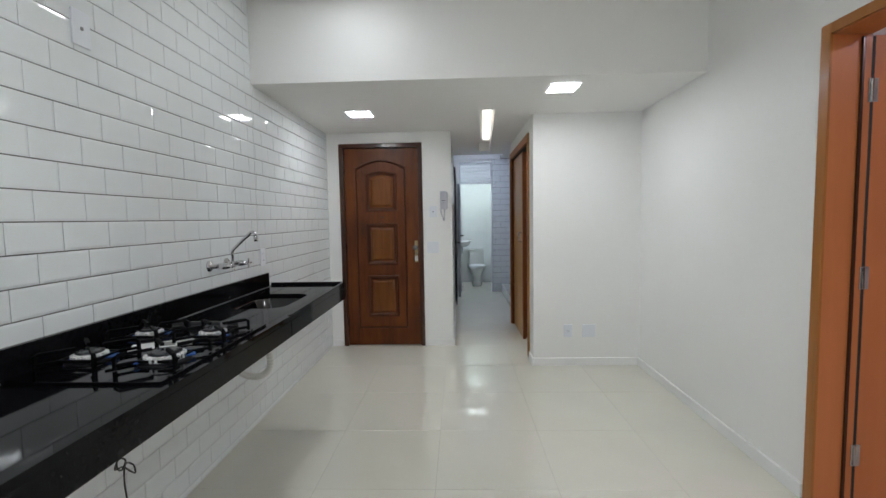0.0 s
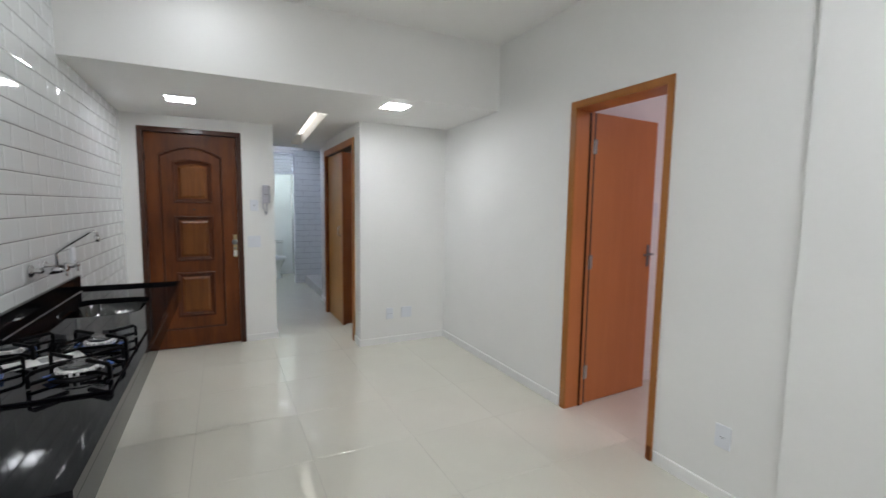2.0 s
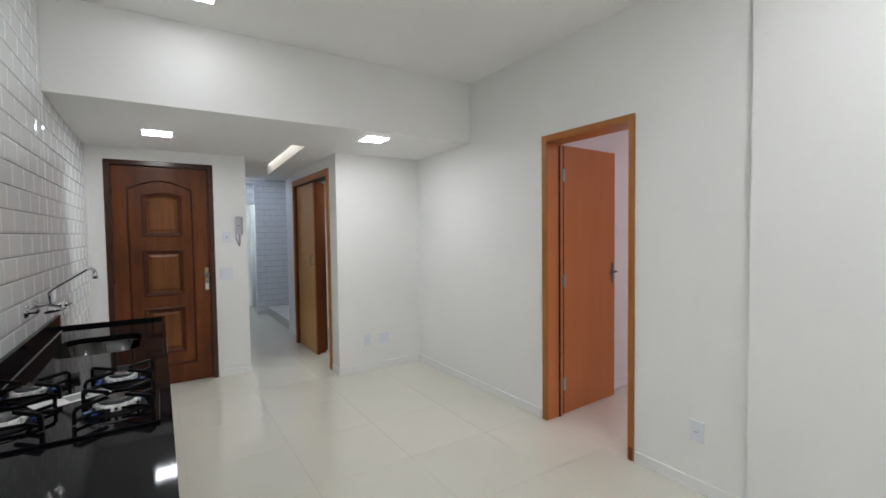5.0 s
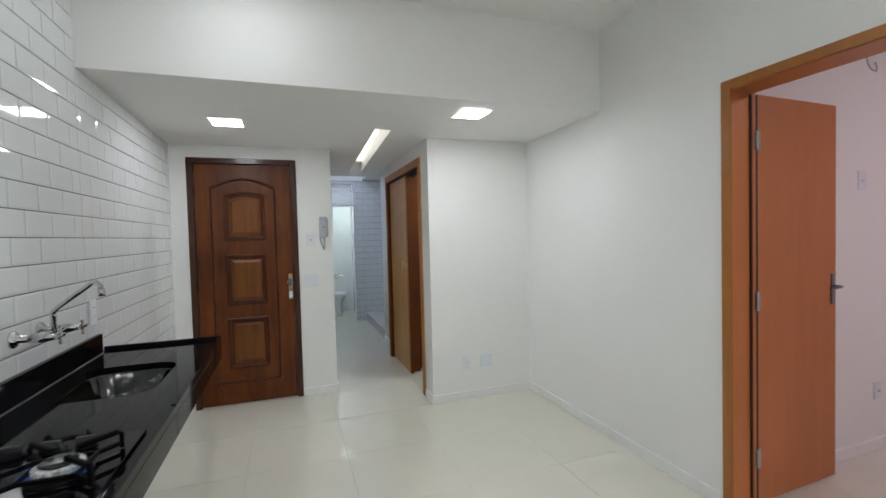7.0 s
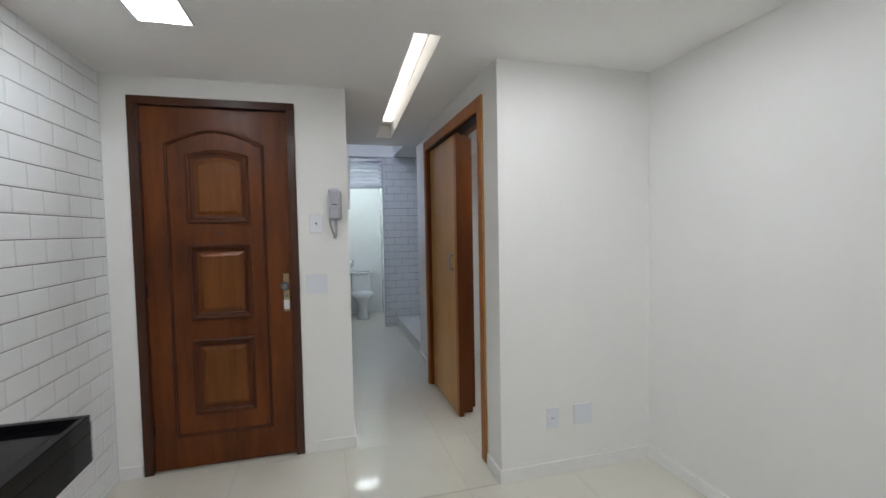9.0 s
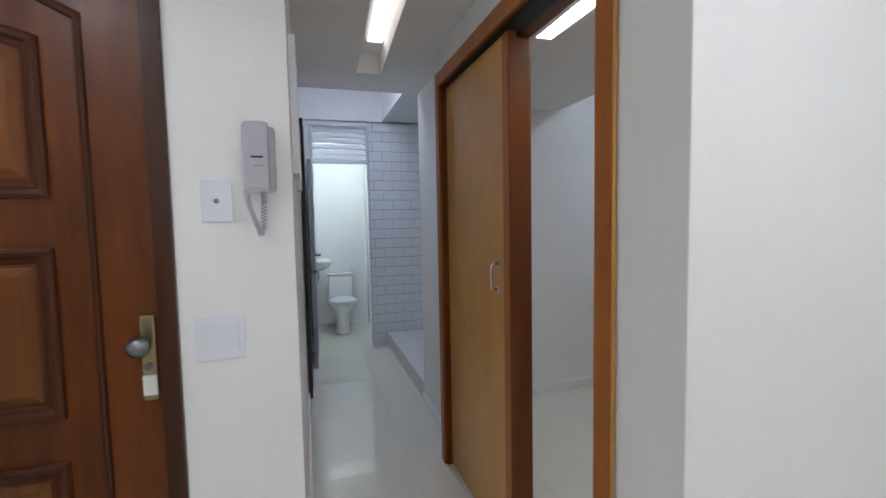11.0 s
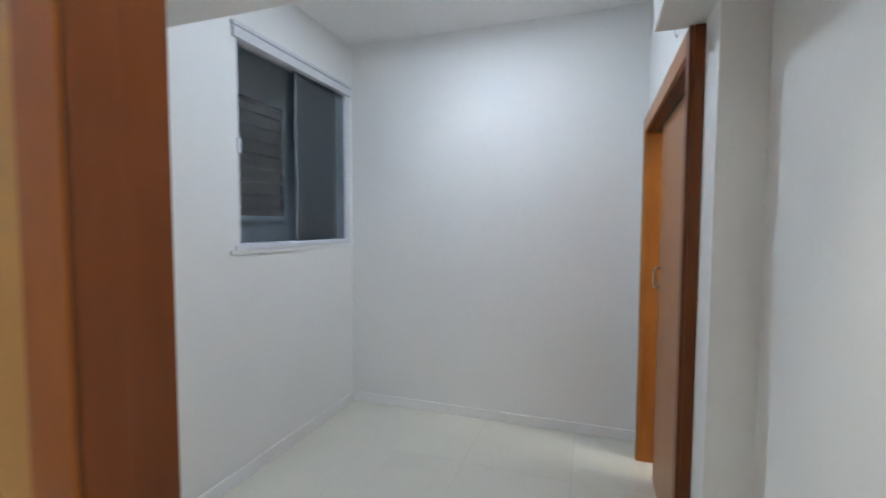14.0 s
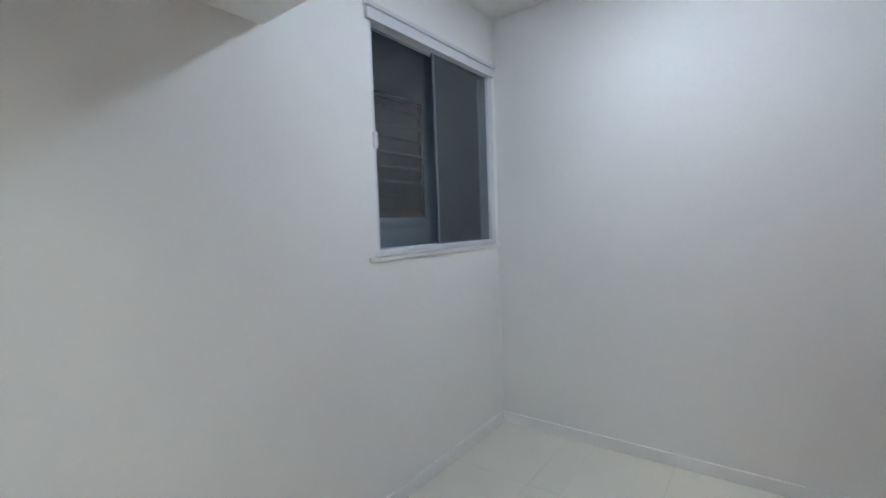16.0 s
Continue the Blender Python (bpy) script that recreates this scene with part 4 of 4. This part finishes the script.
# distribution boxes on the hall wall
for y, z, w, h, label in ((5.725, 1.72, 0.25, 0.42, "white distribution box with a dark door gap"), (6.26, 1.64, 0.14, 0.28, "small white meter box")):
    bx = base("distribution_box", label, "electrical box", (X_HL, y, z), 90)
    part("frame", boxes((-w / 2, w / 2, -0.022, 0, -h / 2, -h / 2 + 0.03), (-w / 2, w / 2, -0.022, 0, h / 2 - 0.03, h / 2), (-w / 2, -w / 2 + 0.03, -0.022, 0, -h / 2 + 0.03, h / 2 - 0.03),
                        (w / 2 - 0.03, w / 2, -0.022, 0, -h / 2 + 0.03, h / 2 - 0.03), bevel=0.003), PLASTIC, bx)
    part("backing", boxes((-w / 2 + 0.031, w / 2 - 0.031, -0.004, 0, -h / 2 + 0.031, h / 2 - 0.031)), DARK, bx)
    part("door", boxes((-w / 2 + 0.036, w / 2 - 0.036, -0.018, -0.005, -h / 2 + 0.036, h / 2 - 0.036), bevel=0.002), PLASTIC, bx)

# ---------------- service area and bathroom ----------------
tr = base("transom_louvre", "slatted pale aluminium louvre above the bathroom door", "louvre", (0.659, Y_BATH, 1.985), kind="structure")
part("frame", boxes((-0.294, -0.268, -0.03, 0.05, 0, 0.373), (0.268, 0.294, -0.03, 0.05, 0, 0.373), (-0.268, 0.268, -0.03, 0.05, 0.345, 0.373), (-0.294, 0.294, -0.03, 0.05, -0.026, -0.0005), bevel=0.002), WHITEALU, tr)
for i in range(6):
    bm = turned(boxes((-0.267, 0.267, -0.029, 0.029, -0.0025, 0.0025)), Matrix.Rotation(radians(58), 4, "X"))
    part("slat", shifted(bm, 0, 0.01, 0.030 + i * 0.057), WHITEALU, tr)
part("rail", boxes((-0.30, 0.30, -0.045, -0.031, 0.352, 0.374), bevel=0.002), SKIRT, tr, "white top rail")
jm = base("bath_door_frame", "pale aluminium frame of the bathroom door", "door frame", (0.659, Y_BATH, 0), kind="structure")
part("jamb", boxes((-0.294, -0.270, -0.02, 0.10, 0, 1.958)), WHITEALU, jm)
part("jamb", boxes((0.280, 0.294, -0.02, 0.10, 0, 1.958)), WHITEALU, jm)


def lever_set(parent, x, y, z, s):
    part("handle", tube([(x, y, z), (x + 0.045 * s, y, z), (x + 0.05 * s, y + 0.01, z), (x + 0.05 * s, y + 0.10, z)], 0.009, 8), DARK, parent, "black lever handle", smooth=True)


bd = base("door_5", "open grey aluminium bathroom door folded against the wall", "door", (0.345, 8.83, 0), kind="structure")
leaf = part("leaf", boxes((-0.018, 0.018, -0.55, 0, 0.012, 1.92), bevel=0.002), ALU, bd)
for i in range(5):
    part("slat", boxes((0.0185, 0.023, -0.51, -0.04, 0.10 + i * 0.36, 0.43 + i * 0.36), bevel=0.002), ALU, leaf)
lever_set(leaf, 0.018, -0.50, 1.05, 1)
sd = base("door_6", "dark grey metal service door standing open along the wall", "door", (0.292, 7.585, 0), kind="structure")
leaf = part("leaf", boxes((-0.0165, 0.012, 0.0, 0.62, 0.012, 2.12), bevel=0.002), BLACKCABLE, sd)
part("face", boxes((0.0122, 0.018, 0.03, 0.60, 0.06, 2.07), bevel=0.002), ALU, leaf, "grey metal face")
lever_set(leaf, 0.018, 0.07, 0.97, 1)

wc = base("toilet", "white ceramic close-coupled toilet with closed lid", "toilet", (0.69, 9.69, 0))
part("pedestal", lathe([(0.10, 0), (0.105, 0.02), (0.085, 0.10), (0.08, 0.18), (0.11, 0.27), (0.16, 0.35), (0.175, 0.385), (0.165, 0.39)], 24, (0, -0.10, 0), 0.95, 1.25), CERAMIC, wc, smooth=True)
part("seat", lathe([(0.178, 0.391), (0.182, 0.398), (0.178, 0.408), (0.10, 0.412)], 28, (0, -0.10, 0), 0.98, 1.25), PLASTIC, wc, "white plastic seat", smooth=True)
part("lid", lathe([(0.180, 0.4125), (0.182, 0.420), (0.170, 0.430), (0.05, 0.434)], 28, (0, -0.10, 0), 0.98, 1.25), PLASTIC, wc, "white plastic lid", smooth=True)
part("tank", boxes((-0.155, 0.155, 0.12, 0.29, 0.40, 0.70), bevel=0.02), CERAMIC, wc)
part("tank_lid", boxes((-0.168, 0.168, 0.108, 0.30, 0.701, 0.735), bevel=0.01), CERAMIC, wc)
part("push_button", lathe([(0.02, 0.735), (0.018, 0.742)], 16, (0, 0.2, 0)), CHROME, wc)
wc.scale = (0.97, 1.0, 0.96)
part("neck", boxes((-0.09, 0.09, 0.05, 0.25, 0.20, 0.399), bevel=0.03), CERAMIC, wc)

bs = base("washbasin", "small white wall-hung ceramic washbasin", "washbasin", (X_HL + 0.012, 9.62, 0.80))
bm = bmesh.new()
rings = []
for inset, z in ((0.09, -0.02), (0.03, 0.02), (0.0, 0.075), (0.0, 0.10), (0.02, 0.10), (0.035, 0.06), (0.09, 0.03)):
    loop = rounded(0.001, 0.29 - inset, -0.20 + inset, 0.20 - inset, 0.07)
    rings.append([bm.verts.new((x, y, z)) for x, y in loop])
for p0, p1 in zip(rings, rings[1:]):
    for i in range(len(p0)):
        bm.faces.new((p0[i], p0[(i + 1) % len(p0)], p1[(i + 1) % len(p1)], p1[i]))
bm.faces.new(rings[0][::-1])
bm.faces.new(rings[-1])
part("bowl", bm, CERAMIC, bs, smooth=True)
part("trap", tube([(0.13, 0, -0.02), (0.13, 0, -0.12), (0.12, 0, -0.16), (0.09, 0, -0.17), (0.07, 0, -0.15), (0.05, 0, -0.12), (0.002, 0, -0.12)], 0.02, 10), CHROME, bs, "chrome trap", smooth=True)
part("tap", tube([(0.05, 0, 0.10), (0.05, 0, 0.18), (0.08, 0, 0.20), (0.13, 0, 0.18)], 0.011, 10), CHROME, bs, smooth=True)
dr = base("floor_drain", "small dark floor drain in the bathroom", "drain", (0.36, 9.45, 0))
part("grate", boxes((-0.05, 0.05, -0.05, 0.05, 0, 0.006), bevel=0.001), DARK, dr)

# short wire above the small bedroom's doors
wr = base("loose_wire", "short loose grey wire hanging above the sliding doors", "wire", (2.85, Y_BED, 2.20))
part("wire", tube([(0.0, 0.0, 0.10), (-0.004, 0.012, 0.06), (0.006, 0.016, 0.0), (0.004, 0.014, -0.035), (-0.012, 0.012, -0.055), (-0.03, 0.010, -0.05)], 0.0028, 6), GREYINK, wr, smooth=True)

# loose wire high on the bedroom wall
wr = base("loose_wire", "thin loose grey wire hanging from a patch in the wall", "wire", (3.27, 2.998, 2.40))
part("wire", tube([(-0.06, 0.0, 0.13), (-0.055, -0.015, 0.06), (-0.04, -0.02, 0.0), (0.0, -0.018, -0.03), (0.05, -0.015, -0.035), (0.07, -0.01, -0.01), (0.06, -0.004, 0.03)], 0.003, 6), GREYINK, wr, smooth=True)
part("box_edge", boxes((-0.13, 0.02, -0.004, 0.0, 0.125, 0.155), bevel=0.001), REVEAL_WOOD, wr, "rough reddish patch")


# ---------------- tiles of walls and floors ----------------
def tile_mesh(name, w, h, thick, slope, material, edge=0.3):
    """A tile lying in x and y with its face up: straight sides and a sloped rim round a flat field."""
    z1 = thick * edge
    pts = [(0, 0, 0), (w, 0, 0), (w, h, 0), (0, h, 0), (0, 0, z1), (w, 0, z1), (w, h, z1), (0, h, z1),
           (slope, slope, thick), (w - slope, slope, thick), (w - slope, h - slope, thick), (slope, h - slope, thick)]
    faces = [(0, 1, 5, 4), (1, 2, 6, 5), (2, 3, 7, 6), (3, 0, 4, 7), (4, 5, 9, 8), (5, 6, 10, 9), (6, 7, 11, 10), (7, 4, 8, 11), (8, 9, 10, 11)]
    return pts, faces


MESHES = {}


def shared(key, w, h, thick, slope, material, edge):
    k = (key, round(w, 3), round(h, 3))
    if k not in MESHES:
        me = bpy.data.meshes.new(key)
        pts, faces = tile_mesh(key, w, h, thick, slope, material, edge)
        me.from_pydata(pts, [], faces)
        me.materials.append(material)
        MESHES[k] = me
    return MESHES[k]


def tiled(spots, parent, m, key, thick, slope, material, rest_material, near, edge=0.3):
    """Tiles at (u, v, w, h) in the plane of m; those for which near() holds are pieces, the rest one joined part."""
    vs, fs = [], []
    for u, v, w, h in spots:
        if near(u, v):
            ob = new(key, shared(key, w, h, thick, slope, material, edge))
            ob.parent = parent
            tip = Euler((random.gauss(0, 0.0018), random.gauss(0, 0.0018), 0)).to_matrix().to_4x4()
            ob.matrix_basis = m @ Matrix.Translation((u, v, 0)) @ tip
        else:
            pts, faces = tile_mesh(key, w, h, thick, slope, rest_material, edge)
            n0 = len(vs)
            vs += [tuple(m @ Vector((u + p[0], v + p[1], p[2] + 0.0002 * random.random()))) for p in pts]
            fs += [tuple(n0 + i for i in f) for f in faces]
    if vs:
        me = bpy.data.meshes.new(key + "s")
        me.from_pydata(vs, [], fs)
        me.materials.append(rest_material)
        ob = new(key + "s", me)
        ob.parent = parent
        tagged(ob, kind="stuff")


PU, PV, GAP = 0.1983, 0.1023, 0.0040


def running_bond(u0, u1, v0, v1, joint, row0, gap=GAP, upright=0.0026):
    """Tiles of PU by PV in half bond between the limits, cut at the edges."""
    out = []
    k0 = int(math.floor((v0 - row0) / PV))
    k = k0
    while row0 + k * PV < v1 - 0.004:
        a, b = max(v0, row0 + k * PV + gap / 2), min(v1, row0 + (k + 1) * PV - gap / 2)
        off = joint + (PU / 2 if k % 2 else 0)
        i = int(math.floor((u0 - off) / PU))
        while off + i * PU < u1 - 0.004:
            c, d = max(u0, off + i * PU + upright / 2), min(u1, off + (i + 1) * PU - upright / 2)
            if d - c > 0.012 and b - a > 0.012:
                out.append((c, a, d - c, b - a))
            i += 1
        k += 1
    return out


# wall behind the counter: u runs along y, v up, the face towards +x
west = bpy.data.objects["wall_west"]
to_wall = Matrix(((0, 0, 1, XL), (1, 0, 0, 0), (0, 1, 0, 0), (0, 0, 0, 1)))
spots = running_bond(-0.6, Y_BEAM - 0.001, 0.0, H_TOP, 2.253, 1.361) + running_bond(Y_BEAM + 0.001, Y_ENT - 0.002, 0.0, H_LOW + 0.011, 2.253, 1.361)
tiled(spots, west, to_wall, "tile", 0.0070, 0.009, TILE, TILEREST, lambda u, v: 1.75 < u < 4.95 and 0.95 < v < 2.62, 0.78)

# wall beside the bathroom door: u along x, v up, the face towards -y
bath = bpy.data.objects["wall_bath"]
spots = running_bond(0.957, 2.3, 0.0, 2.398, 1.0, 0.04, 0.0042)
PURPLEGROUT = mat("dark_grout", (0.27, 0.26, 0.29), 0.8)
structure("bath_wall_bed", boxes((0.954, 2.3, Y_BATH - 0.003, Y_BATH - 0.001, 0, 2.399)), PURPLEGROUT, "dark grout bed of the white brick tiles", "wall")
to_bath = Matrix(((1, 0, 0, 0), (0, 0, -1, Y_BATH - 0.003), (0, 1, 0, 0), (0, 0, 0, 1)))
tiled(spots, bath, to_bath, "tile", 0.006, 0.004, TILE, TILEREST, lambda u, v: u < 1.6, 0.4)

# floor: u along x, v along y
FP, FG = 0.61, 0.0014
floor_spots = []
i0, j0 = 0.20, 2.98
rooms = [(XL, XR, Y_BACK, Y_NIB), (XL, X_HR, Y_NIB, Y_ENT), (X_HL, X_HR, Y_ENT, 6.47), (X_HL, 1.105, 6.47, Y_BATH), (0.29, 1.05, Y_BATH, 10.15),
         (X_HR, X_FAR, Y_BED, 6.47), (1.196, X_FAR, 6.47, Y_WIN), (XR, 5.2, 1.2, 3.0), (2.36, 4.2, 3.12, Y_BED), (1.16, 2.22, Y_BED2, Y_BED)]
for x0, x1, y0, y1 in rooms:
    for i in range(-4, 9):
        for j in range(-9, 14):
            a, b = max(x0, i0 + i * FP + FG / 2), min(x1, i0 + (i + 1) * FP - FG / 2)
            c, d = max(y0, j0 + j * FP + FG / 2), min(y1, j0 + (j + 1) * FP - FG / 2)
            if b - a > 0.01 and d - c > 0.01:
                floor_spots.append((a, c, b - a, d - c))
to_floor = Matrix.Translation((0, 0, -0.0045))
for u, v, w, h in floor_spots:
    ob = new("floor_tile", shared("floor_tile", w, h, 0.0045, 0.0008, PORCELAIN, 0.8))
    ob.parent = floor
    ob.matrix_basis = to_floor @ Matrix.Translation((u, v, 0))
